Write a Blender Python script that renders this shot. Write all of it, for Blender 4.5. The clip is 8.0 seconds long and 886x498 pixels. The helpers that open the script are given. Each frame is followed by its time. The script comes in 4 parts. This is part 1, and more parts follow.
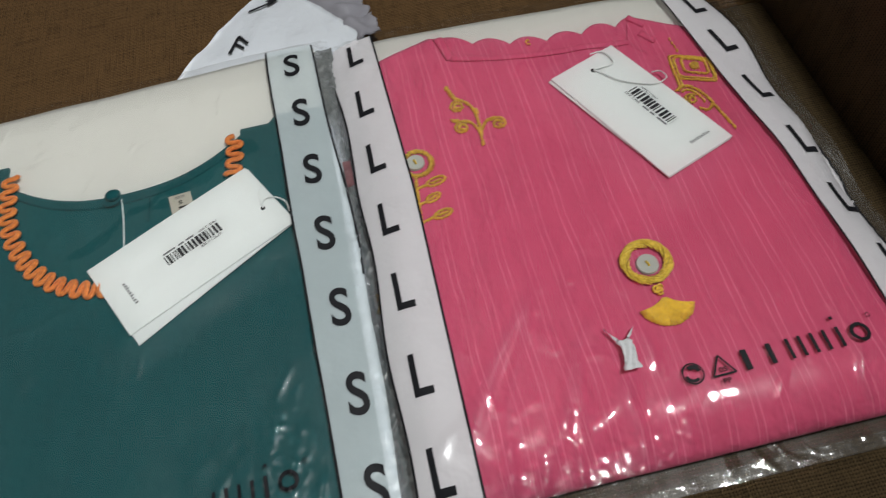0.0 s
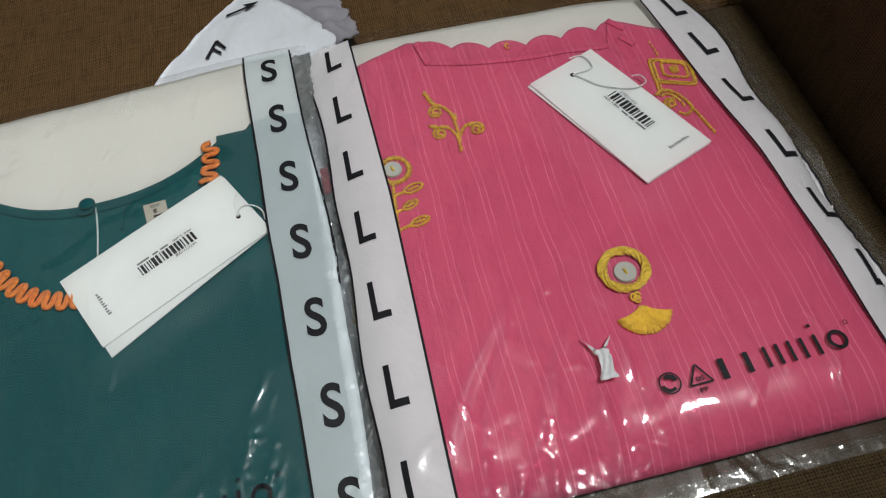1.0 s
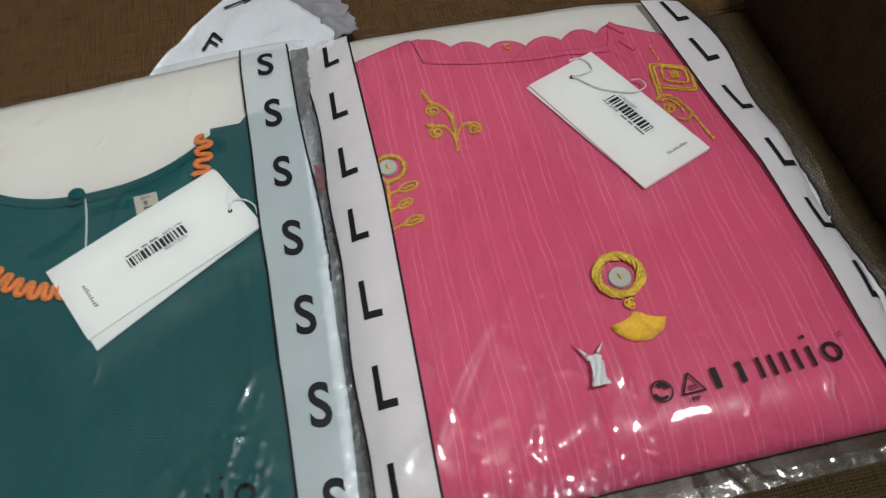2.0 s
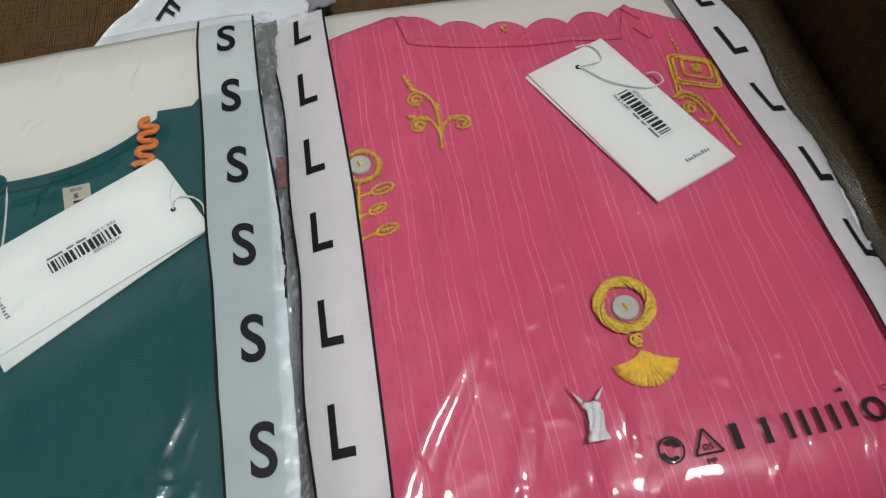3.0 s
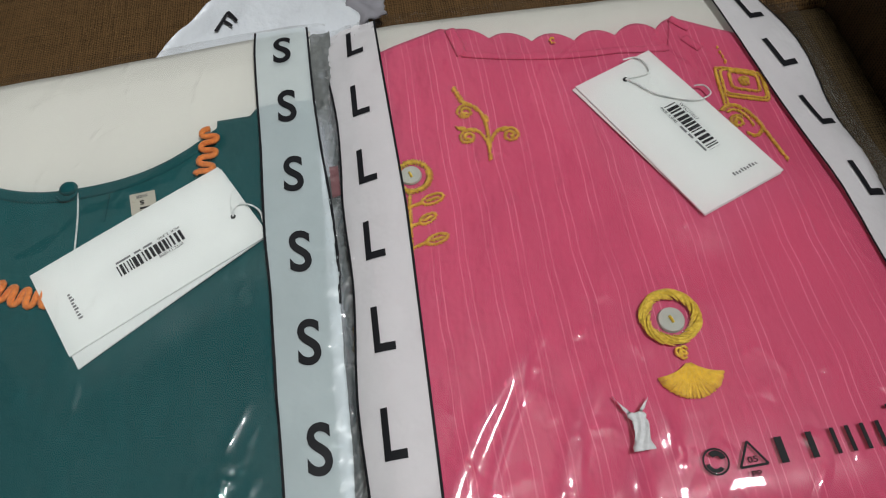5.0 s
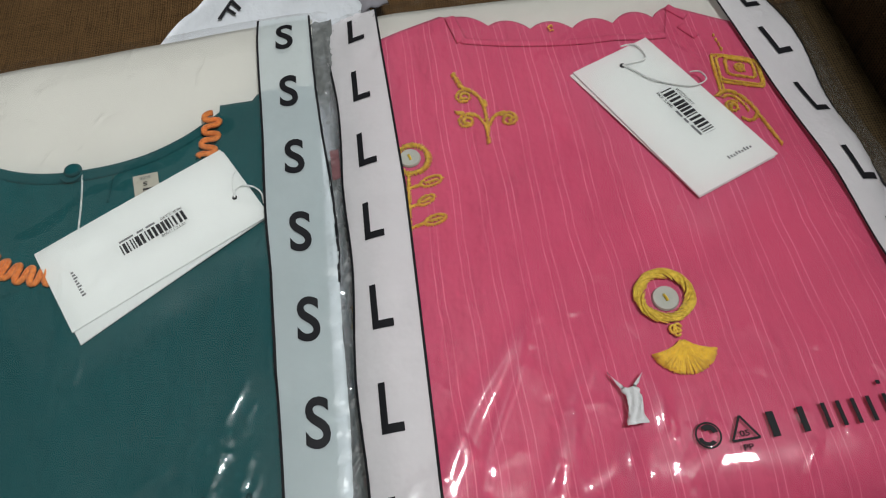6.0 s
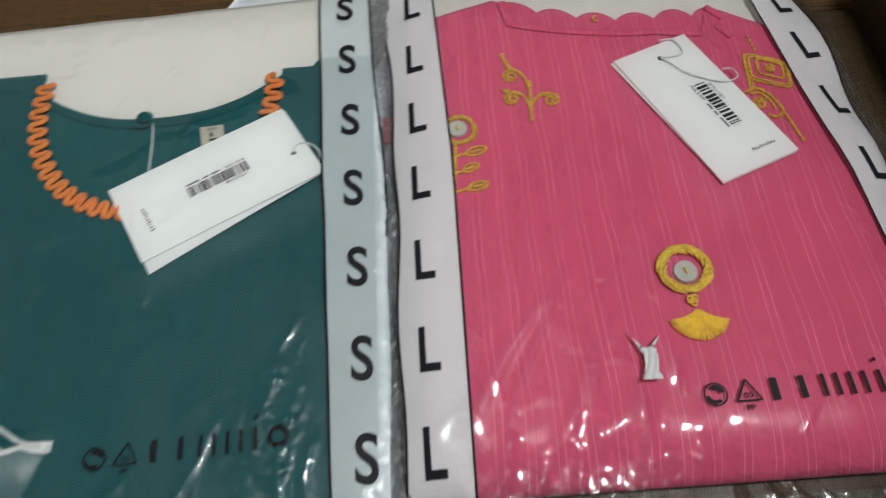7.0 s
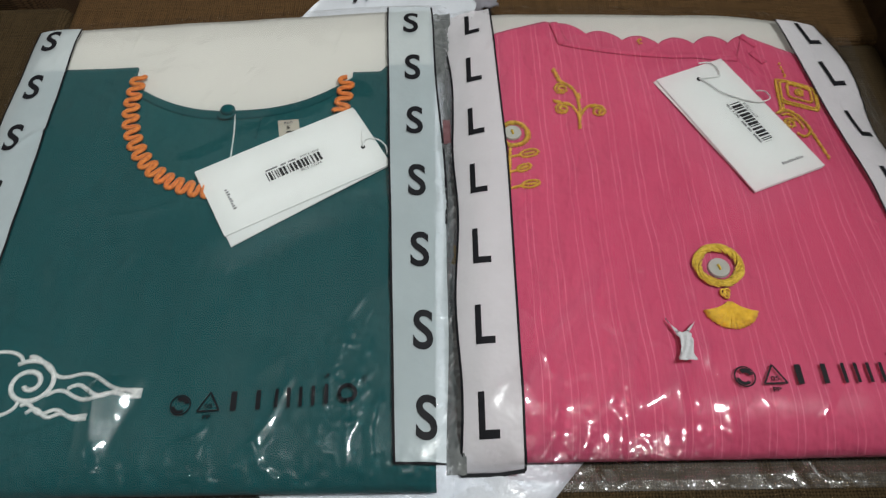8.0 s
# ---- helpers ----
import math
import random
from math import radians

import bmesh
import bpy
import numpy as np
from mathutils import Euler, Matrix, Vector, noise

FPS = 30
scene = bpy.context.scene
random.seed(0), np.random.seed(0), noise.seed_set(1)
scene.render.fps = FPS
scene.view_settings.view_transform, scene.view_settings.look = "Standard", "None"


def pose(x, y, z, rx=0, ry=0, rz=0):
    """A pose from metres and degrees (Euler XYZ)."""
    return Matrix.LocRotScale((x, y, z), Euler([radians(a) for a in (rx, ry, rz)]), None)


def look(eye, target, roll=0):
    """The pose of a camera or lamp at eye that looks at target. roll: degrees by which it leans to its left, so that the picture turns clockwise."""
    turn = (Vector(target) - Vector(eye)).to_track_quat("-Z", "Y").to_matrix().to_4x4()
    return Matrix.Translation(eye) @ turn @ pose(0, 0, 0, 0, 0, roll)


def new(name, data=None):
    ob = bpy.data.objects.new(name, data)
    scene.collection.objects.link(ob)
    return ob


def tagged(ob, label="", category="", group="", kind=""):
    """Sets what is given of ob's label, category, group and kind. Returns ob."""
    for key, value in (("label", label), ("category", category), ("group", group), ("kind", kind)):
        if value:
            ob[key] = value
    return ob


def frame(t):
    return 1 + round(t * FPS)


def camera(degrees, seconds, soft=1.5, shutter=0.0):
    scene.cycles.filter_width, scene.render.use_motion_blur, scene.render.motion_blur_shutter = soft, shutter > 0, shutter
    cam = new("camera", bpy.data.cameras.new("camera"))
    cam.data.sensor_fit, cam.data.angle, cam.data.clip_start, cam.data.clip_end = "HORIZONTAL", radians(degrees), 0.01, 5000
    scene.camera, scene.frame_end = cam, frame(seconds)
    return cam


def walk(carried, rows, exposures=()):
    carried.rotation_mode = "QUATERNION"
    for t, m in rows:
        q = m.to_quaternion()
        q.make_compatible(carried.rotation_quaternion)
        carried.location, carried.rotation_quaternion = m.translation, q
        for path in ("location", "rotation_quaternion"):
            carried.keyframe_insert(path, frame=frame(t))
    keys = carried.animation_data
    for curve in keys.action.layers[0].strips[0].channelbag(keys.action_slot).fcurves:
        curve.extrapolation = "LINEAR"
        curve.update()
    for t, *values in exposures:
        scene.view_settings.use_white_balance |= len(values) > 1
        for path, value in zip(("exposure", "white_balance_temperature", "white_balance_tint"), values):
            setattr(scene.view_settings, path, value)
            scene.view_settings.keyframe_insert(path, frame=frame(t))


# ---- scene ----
cam = camera(67.6, 8.0, 1.15, 0.6)
PATH = [
    (0, (0.02, -0.208, 0.355), (0.084, 0.794, -1.374), -9.9),
    (0.5, (0.034, -0.205, 0.354), (0.112, 0.801, -1.373), -10.0),
    (1, (0.032, -0.203, 0.354), (0.107, 0.789, -1.382), -9.7),
    (1.5, (0.03, -0.204, 0.354), (0.112, 0.794, -1.378), -9.1),
    (2, (0.033, -0.201, 0.35), (0.123, 0.789, -1.386), -7.4),
    (2.2, (0.037, -0.193, 0.338), (0.197, 0.784, -1.399), -2.3),
    (3.3, (0.048, -0.154, 0.308), (0.114, 0.773, -1.463), -6.4),
    (3.5, (0.046, -0.151, 0.311), (0.098, 0.769, -1.464), -7.1),
    (4, (0.043, -0.149, 0.318), (0.078, 0.765, -1.46), -8.0),
    (4.2, (0.04, -0.152, 0.321), (0.045, 0.773, -1.452), -9.4),
    (5.3, (0.04, -0.163, 0.322), (0.037, 0.79, -1.437), -9.3),
    (5.5, (0.04, -0.168, 0.319), (0.039, 0.792, -1.436), -9.2),
    (6, (0.04, -0.172, 0.32), (0.033, 0.786, -1.436), -9.2),
    (6.5, (0.036, -0.177, 0.322), (0.039, 0.776, -1.436), -7.6),
    (7, (0.021, -0.199, 0.34), (-0.012, 0.74, -1.426), -6.2),
    (7.5, (-0.002, -0.23, 0.359), (-0.091, 0.736, -1.39), -5.4),
    (8, (-0.007, -0.236, 0.362), (-0.061, 0.776, -1.363), -4.1),
]
walk(cam, [(t, look(eye, target, roll)) for t, eye, target, roll in PATH])

# ---- world, lights, exposure ----
scene.view_settings.exposure = 0.0
world = bpy.data.worlds.new("room_air")
scene.world = world
world.use_nodes = True
world.node_tree.nodes["Background"].inputs[0].default_value = (0.9, 0.95, 1.0, 1)
world.node_tree.nodes["Background"].inputs[1].default_value = 0.0

LAMP_AT = (0.56, -0.20, 1.60)
lamp_data = bpy.data.lights.new("tube_light", "AREA")
lamp_data.shape, lamp_data.size, lamp_data.size_y, lamp_data.energy = "RECTANGLE", 0.62, 0.18, 41
lamp_data.color = (0.965, 0.995, 0.98)
lamp = new("tube_light", lamp_data)
lamp.matrix_world = look(LAMP_AT, (-3.5, -0.05, 1.15), 90)


# ---- materials ----
class Nodes:
    """Short-hand for building one node material."""

    def __init__(self, name):
        self.mat = bpy.data.materials.new(name)
        self.mat.use_nodes = True
        self.tree = self.mat.node_tree
        self.tree.nodes.clear()
        self.out = self.tree.nodes.new("ShaderNodeOutputMaterial")
        self.coord = self.tree.nodes.new("ShaderNodeTexCoord").outputs["Object"]

    def put(self, socket, value):
        if isinstance(value, bpy.types.NodeSocket):
            self.tree.links.new(value, socket)
        elif isinstance(value, tuple) and len(value) == 3 and socket.type == "RGBA":
            socket.default_value = (*value, 1)
        else:
            socket.default_value = value

    def node(self, kind, **inputs):
        n = self.tree.nodes.new("ShaderNode" + kind)
        for key, value in inputs.items():
            self.put(n.inputs[int(key[1:]) if key[0] == "i" and key[1:].isdigit() else key.replace("_", " ")], value)
        return n

    def math(self, op, a, b=0.0, c=0.0):
        n = self.node("Math", i0=a, i1=b, i2=c)
        n.operation = op
        return n.outputs[0]

    def noise(self, scale, detail=3.0, vector=None, rough=0.55):
        n = self.node("TexNoise", Vector=vector or self.coord, Scale=scale, Detail=detail, Roughness=rough)
        return n.outputs["Fac"]

    def ramp(self, fac, stops):
        n = self.node("ValToRGB", Fac=fac)
        els = n.color_ramp.elements
        while len(els) < len(stops):
            els.new(0.5)
        for el, (at, col) in zip(els, stops):
            el.position, el.color = at, (*col, 1)
        return n.outputs["Color"]

    def mix(self, fac, a, b, how="MIX"):
        n = self.tree.nodes.new("ShaderNodeMix")
        n.data_type, n.blend_type = "RGBA", how
        self.put(n.inputs[0], fac)
        self.put(n.inputs[6], a)
        self.put(n.inputs[7], b)
        return n.outputs[2]

    def bump(self, height, distance, strength=1.0, normal=None):
        n = self.node("Bump", Height=height, Distance=distance, Strength=strength)
        if normal is not None:
            self.put(n.inputs["Normal"], normal)
        return n.outputs[0]

    def split(self, vector=None):
        n = self.node("SeparateXYZ", Vector=vector or self.coord)
        return n.outputs[0], n.outputs[1], n.outputs[2]

    def principled(self, colour, rough=0.6, metal=0.0, normal=None, **more):
        n = self.node("BsdfPrincipled", Base_Color=colour, Roughness=rough, Metallic=metal)
        for key, value in more.items():
            self.put(n.inputs[key.replace("_", " ")], value)
        if normal is not None:
            self.put(n.inputs["Normal"], normal)
        return n.outputs[0]

    def done(self, shader):
        self.tree.links.new(shader, self.out.inputs[0])
        return self.mat


def woven(name, light, dark, thread, relief, rough=0.85, soft=0.22, axes=(0, 1)):
    """Plain-weave upholstery: crossing threads with dark gaps, on the two axes given."""
    k = Nodes(name)
    wob = k.node("TexNoise", Vector=k.coord, Scale=90.0, Detail=2.0).outputs["Color"]
    bent = k.node("VectorMath", i0=wob, i1=(0.5, 0.5, 0.5))
    bent.operation = "SUBTRACT"
    scaled = k.node("VectorMath", i0=bent.outputs[0], i1=(thread * 1.1,) * 3)
    scaled.operation = "MULTIPLY"
    moved = k.node("VectorMath", i0=k.coord, i1=scaled.outputs[0])
    xyz = k.split(moved.outputs[0])
    u = k.math("SINE", k.math("MULTIPLY", xyz[axes[0]], math.pi / thread))
    v = k.math("SINE", k.math("MULTIPLY", xyz[axes[1]], math.pi / thread))
    cell = k.math("MULTIPLY", u, v)
    over = k.math("ABSOLUTE", cell)
    lift = k.math("POWER", over, 0.40)
    hole_u = k.math("POWER", k.math("SUBTRACT", 1.0, k.math("ABSOLUTE", u)), 1.3)
    hole_v = k.math("POWER", k.math("SUBTRACT", 1.0, k.math("ABSOLUTE", v)), 1.3)
    hole = k.math("MULTIPLY", hole_u, hole_v)
    side = k.math("MULTIPLY_ADD", k.math("SIGN", cell), 0.09, 0.0)
    tone = k.math("ADD", k.math("MULTIPLY_ADD", hole, -2.2, 0.62 + soft), k.math("MULTIPLY_ADD", over, 0.12, side))
    runs = []
    for stretch in ((1.0, 0.06, 0.06), (0.06, 1.0, 0.06)):
        long_way = k.node("Mapping", Vector=moved.outputs[0], Scale=stretch).outputs[0]
        runs.append(k.math("MULTIPLY_ADD", k.math("SUBTRACT", k.noise(620.0, 1.0, long_way), 0.5), 1.1, 0.0))
    tone = k.math("ADD", tone, k.math("ADD", runs[0], runs[1]))
    tone = k.math("MULTIPLY_ADD", k.math("SUBTRACT", k.noise(1100.0, 2.0), 0.5), 0.9, tone)
    base = k.ramp(tone, [(0.12, dark), (0.55, tuple(c * 0.6 for c in light)), (1.0, light)])
    base = k.mix(k.math("MULTIPLY", k.noise(7.0, 4.0), 0.35), base, tuple(c * 0.55 for c in light), "MIX")
    return k.done(k.principled(base, rough, 0.0, k.bump(k.math("ADD", over, k.math("MULTIPLY", k.noise(700.0, 2.0), 0.6)), relief * 0.5), Specular_IOR_Level=0.12))


def cloth(name, colour, second, stripes=False):
    """Fine garment cotton; with stripes: paired pale threads along y."""
    k = Nodes(name)
    base = k.mix(k.noise(26.0, 4.0), colour, second)
    x, y, z = k.split()
    fine = k.math("MULTIPLY", k.math("SINE", k.math("MULTIPLY", x, 9000.0)), k.math("SINE", k.math("MULTIPLY", y, 9000.0)))
    slub = k.node("TexNoise", Vector=k.node("VectorMath", i0=k.coord, i1=(1.0, 0.03, 1.0)).outputs[0], Scale=1500.0)
    if stripes:
        stretched = k.node("Mapping", Vector=k.coord, Scale=(1.0, 1.0, 0.2)).outputs[0]
        sway = k.math("MULTIPLY_ADD", k.math("SUBTRACT", k.noise(15.0, 2.0, stretched), 0.5), 0.007, x)
        for shift in (0.0, 0.0036):
            beat = k.math("FRACT", k.math("DIVIDE", k.math("ADD", sway, 1.0 + shift), 0.0142))
            near = k.math("LESS_THAN", beat, 0.030)
            broken = k.math("MULTIPLY", near, k.math("MULTIPLY_ADD", k.noise(45.0, 2.0), 1.5, -0.2))
            base = k.mix(broken, base, (0.80, 0.27, 0.38))
    grain = k.math("ADD", k.math("MULTIPLY", fine, 0.05), k.noise(380.0, 2.0))
    crease = k.bump(k.noise(24.0, 4.0), 0.007, 0.8)
    drawn = k.node("Mapping", Vector=k.coord, Rotation=(0, 0, 0.12), Scale=(1.0, 0.28, 1.0)).outputs[0]
    crease = k.bump(k.noise(75.0, 3.0, drawn), 0.0034 if stripes else 0.0008, 0.8, crease)
    return k.done(k.principled(base, 0.8, 0.0, k.bump(grain, 0.00012, 0.7, crease), Sheen_Weight=0.08, Specular_IOR_Level=0.25))


def plain(name, colour, rough=0.5, vary=0.12, scale=40.0, relief=0.0, metal=0.0, **more):
    k = Nodes(name)
    base = k.mix(k.noise(scale, 4.0), colour, tuple(c * (1 - vary) for c in colour))
    normal = k.bump(k.noise(scale * 6, 3.0), relief) if relief else None
    return k.done(k.principled(base, rough, metal, normal, **more))


def thread_stuff(name, light, dark):
    k = Nodes(name)
    base = k.ramp(k.noise(520.0, 4.0), [(0.36, dark), (0.62, light)])
    return k.done(k.principled(base, 0.5, 0.0, k.bump(k.noise(1600.0, 2.0), 0.0006), Sheen_Weight=0.2))


def clear_film(name, haze, crinkle, cloud=(0.85, 0.86, 0.88)):
    """Thin clear polypropylene: see-through, glossy, a little milky, finely crinkled."""
    k = Nodes(name)
    stretched = k.node("Mapping", Vector=k.coord, Rotation=(0, 0, 0.25), Scale=(1.0, 0.36, 1.0)).outputs[0]
    normal = k.bump(k.noise(40.0, 2.0, stretched), 0.0016, crinkle)
    cells = k.node("TexVoronoi", Vector=stretched, Scale=74.0)
    cells.feature = "DISTANCE_TO_EDGE"
    loose = k.node("MapRange", i0=k.split()[1], i1=-0.115, i2=-0.165, i3=0.0, i4=1.0).outputs[0]
    x = k.split()[0]
    loose = k.math("MULTIPLY", loose, k.node("MapRange", i0=x, i1=0.135, i2=0.090, i3=0.12, i4=1.0).outputs[0])
    flat_spot = k.math("GREATER_THAN", k.math("ABSOLUTE", k.math("ADD", x, 0.190)), 0.018)
    loose = k.math("MULTIPLY", loose, flat_spot)
    crease = k.math("MULTIPLY", k.math("MINIMUM", cells.outputs["Distance"], 0.25), k.math("MULTIPLY", loose, k.noise(30.0, 2.0)))
    normal = k.bump(crease, 0.0010, 1.0, normal)
    slant = k.node("Mapping", Vector=k.coord, Rotation=(0, 0, 0.55), Scale=(1.0, 0.20, 1.0)).outputs[0]
    near_end = k.node("MapRange", i0=k.split()[1], i1=-0.060, i2=-0.140, i3=0.0, i4=1.0).outputs[0]
    normal = k.bump(k.math("MULTIPLY", k.math("MULTIPLY", k.noise(62.0, 1.0, slant), near_end), flat_spot), 0.0007, 1.0, normal)
    # long fine fold lines here and there
    warp = k.math("MULTIPLY", k.noise(9.0, 3.0), 0.10)
    bent = k.node("VectorMath", i0=k.coord, i1=k.node("CombineXYZ", X=warp, Y=warp, Z=0.0).outputs[0]).outputs[0]
    for turn, scale, part_from in ((0.6, 17.0, 0.50), (-0.9, 25.0, 0.54)):
        along = k.node("Mapping", Vector=bent, Rotation=(0, 0, turn), Scale=(1.0, 0.30, 1.0)).outputs[0]
        folds = k.node("TexVoronoi", Vector=along, Scale=scale)
        folds.feature = "DISTANCE_TO_EDGE"
        ridge = k.node("MapRange", i0=folds.outputs["Distance"], i1=0.0, i2=0.055, i3=1.0, i4=0.0).outputs[0]
        some = k.node("MapRange", i0=k.noise(16.0 + scale, 2.0), i1=part_from, i2=part_from + 0.1, i3=0.0, i4=1.0).outputs[0]
        normal = k.bump(k.math("MULTIPLY", ridge, some), 0.0005, 1.0, normal)
    fres = k.math("MULTIPLY", k.node("Fresnel", IOR=1.46, Normal=normal).outputs[0], 1.6)
    gloss = k.node("BsdfGlossy", Color=(1.0, 1.0, 1.0), Roughness=0.035, Normal=normal).outputs[0]
    sheen = k.node("BsdfGlossy", Color=(1.0, 1.0, 1.0), Roughness=0.30, Normal=normal).outputs[0]
    gloss = k.node("MixShader", Fac=0.20, i1=gloss, i2=sheen).outputs[0]
    see = k.node("BsdfTransparent", Color=(0.985, 0.985, 0.985)).outputs[0]
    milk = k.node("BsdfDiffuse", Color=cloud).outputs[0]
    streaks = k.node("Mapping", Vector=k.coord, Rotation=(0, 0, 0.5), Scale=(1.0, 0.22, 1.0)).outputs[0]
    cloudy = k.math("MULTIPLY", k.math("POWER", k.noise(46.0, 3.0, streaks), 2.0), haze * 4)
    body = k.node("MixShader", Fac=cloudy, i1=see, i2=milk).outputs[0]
    k.mat.surface_render_method = "DITHERED"
    return k.done(k.node("MixShader", Fac=fres, i1=body, i2=gloss).outputs[0])


def printed_white(name, colour, cover):
    """White ink on film: mostly opaque, what lies below shows through faintly."""
    k = Nodes(name)
    see = k.node("BsdfTransparent", Color=(1.0, 1.0, 1.0)).outputs[0]
    normal = k.bump(k.noise(50.0, 3.0), 0.003, 0.5)
    ink = k.principled(k.mix(k.noise(60.0, 4.0), colour, tuple(c * 0.93 for c in colour)), 0.28, 0.0, normal)
    return k.done(k.node("MixShader", Fac=k.math("MULTIPLY_ADD", k.noise(35.0, 3.0), 0.08, cover - 0.04), i1=see, i2=ink).outputs[0])


M = {
    "tan_weave": woven("tan_weave", (0.088, 0.058, 0.027), (0.012, 0.008, 0.004), 0.0017, 0.0010),
    "brown_weave": woven("brown_weave", (0.165, 0.092, 0.038), (0.012, 0.006, 0.003), 0.0017, 0.0009),
    # sofa brown made darker: the shade on arm and backrest is in the colour
    "shaded_weave": woven("shaded_weave", (0.085, 0.047, 0.023), (0.015, 0.009, 0.005), 0.0021, 0.0009, axes=(1, 2)),
    "teal": cloth("teal_cotton", (0.0006, 0.080, 0.088), (0.0005, 0.064, 0.072)),
    "teal_inside": cloth("teal_cotton_inside", (0.002, 0.092, 0.099), (0.0015, 0.074, 0.082)),
    "pink": cloth("pink_cotton", (0.61, 0.094, 0.190), (0.53, 0.077, 0.162), True),
    "orange": thread_stuff("orange_cord", (0.85, 0.26, 0.045), (0.62, 0.15, 0.02)),
    "yellow": thread_stuff("yellow_thread", (0.95, 0.67, 0.08), (0.66, 0.40, 0.02)),
    "tassel": thread_stuff("tassel_thread", (0.98, 0.68, 0.05), (0.80, 0.50, 0.03)),
    "white_thread": thread_stuff("white_thread", (0.82, 0.82, 0.80), (0.6, 0.62, 0.62)),
    "shell": plain("shell_button", (0.55, 0.55, 0.50), 0.2, 0.25, 120.0),
    "card": plain("white_card", (0.66, 0.65, 0.61), 0.7, 0.06, 12.0, 0.0002),
    "tag_card": plain("tag_card", (0.75, 0.77, 0.76), 0.45, 0.03, 30.0),
    "black": plain("black_print", (0.014, 0.014, 0.018), 0.6, 0.3, Specular_IOR_Level=0.2),
    "grey_print": plain("grey_print", (0.16, 0.16, 0.17), 0.5, 0.2),
    "label_cloth": plain("woven_label", (0.52, 0.48, 0.40), 0.8, 0.15, 200.0, 0.0002),
    "mailer_white": plain("mailer_white", (0.74, 0.77, 0.83), 0.25, 0.06, 20.0, 0.0012),
    "mailer_grey": plain("mailer_grey", (0.34, 0.33, 0.37), 0.22, 0.2, 20.0, 0.0004),
    "sticker": plain("sticker_paper", (0.76, 0.76, 0.78), 0.4, 0.10, 160.0, 0.0003),
    "film": clear_film("clear_film", 0.005, 0.14),
    "film_milky": clear_film("milky_film", 0.03, 0.6, (0.6, 0.6, 0.6)),
    # bag margin film; its dark grey cloud carries the gap's shade
    "film_gap_dark": clear_film("bag_side_film_darkened", 0.95, 0.7, (0.17, 0.18, 0.18)),
    "ink_teal": printed_white("printed_white_blue", (0.80, 0.90, 0.94), 0.57),
    "ink_pink": printed_white("printed_white_lilac", (0.86, 0.83, 0.87), 0.87),
    "wall_paint": plain("wall_paint", (0.36, 0.34, 0.31), 0.9, 0.08, 3.0, 0.001),
    "ceiling_paint": plain("ceiling_paint", (0.55, 0.54, 0.52), 0.9, 0.05, 3.0),
    "floor_tile": plain("floor_tile", (0.42, 0.38, 0.33), 0.35, 0.2, 6.0),
    "faded_red": plain("faded_red_print", (0.26, 0.12, 0.13), 0.35, 0.3, 150.0),
    "lamp_body": plain("lamp_body", (0.8, 0.8, 0.8), 0.4),
}


# ---- building helpers ----
def thing(name, at, label, category, group="", kind=""):
    ob = new(name)
    ob.location = at
    ob.empty_display_size = 0.02
    return tagged(ob, label, category, group, kind)


def part(name, bm, material, parent, label="", smooth=True):
    """One mesh object, built in world places, under a thing or a part (or on its own)."""
    mesh = bpy.data.meshes.new(name)
    if all(e.is_manifold for e in bm.edges):
        bmesh.ops.recalc_face_normals(bm, faces=bm.faces)
    bm.to_mesh(mesh)
    bm.free()
    for p in mesh.polygons:
        p.use_smooth = smooth
    mesh.materials.append(M[material])
    ob = new(name, mesh)
    if parent is not None:
        ob.parent = parent
        spot = Vector(parent.location)
        if parent.parent is not None:
            spot = Vector((0, 0, 0))
            if parent.type == "EMPTY":
                spot = Vector(parent.parent.location)
        ob.matrix_parent_inverse = Matrix.Translation(-spot) if parent.type == "EMPTY" else Matrix.Identity(4)
    if label:
        ob["label"] = label
    return ob


def lumps(x, y, scale, seed=0.0):
    return noise.noise(Vector((x * scale + seed, y * scale - seed, seed * 0.37)))


def arc(t):
    t = min(1.0, max(0.0, t))
    return math.sqrt(1.0 - (1.0 - t) ** 2)


def teal_top(x, y):
    """Height of the teal folded garment."""
    h = 0.0215 * arc((x + 0.345) / 0.045) * arc((-0.004 - x) / 0.035) * arc((y + 0.179) / 0.03) * arc((0.200 - y) / 0.06)
    return 0.002 + h + 0.0009 * lumps(x, y, 22, 1.7) * min(1, h / 0.012)


def pink_top(x, y):
    """Height of the pink folded garment."""
    slope = 0.058 + 0.060 * min(1.0, max(0.0, (y + 0.02) / 0.08))
    rise = 0.031 + 0.026 * min(1.0, max(0.0, (y + 0.03) / 0.13))
    h = 0.0245 * arc((x + 0.02) / rise) * arc((0.276 - x) / slope) * arc((y + 0.164) / 0.036) * arc((0.192 - y) / 0.06)
    return 0.002 + h + 0.0010 * lumps(x, y, 20, 4.1) * min(1, h / 0.012)


def over(x, y, corner, along, across, long_, wide):
    """1 above a tag lying inside a bag, falling to 0 a centimetre and a half away."""
    dx, dy = x - corner[0], y - corner[1]
    det = along[0] * across[1] - along[1] * across[0]
    u, v = (dx * across[1] - dy * across[0]) / det, (along[0] * dy - along[1] * dx) / det
    out = math.hypot(max(0.0, -u, u - long_), max(0.0, -v, v - wide))
    t = max(0.0, 1 - out / 0.030)
    return t * t * (3 - 2 * t)


# the tags' plan: corner, direction of length, direction of width, length, width
PINK_TAG = ((0.1278, 0.0878), (0.418, -0.9085), (0.935, 0.355), 0.1030, 0.0505)
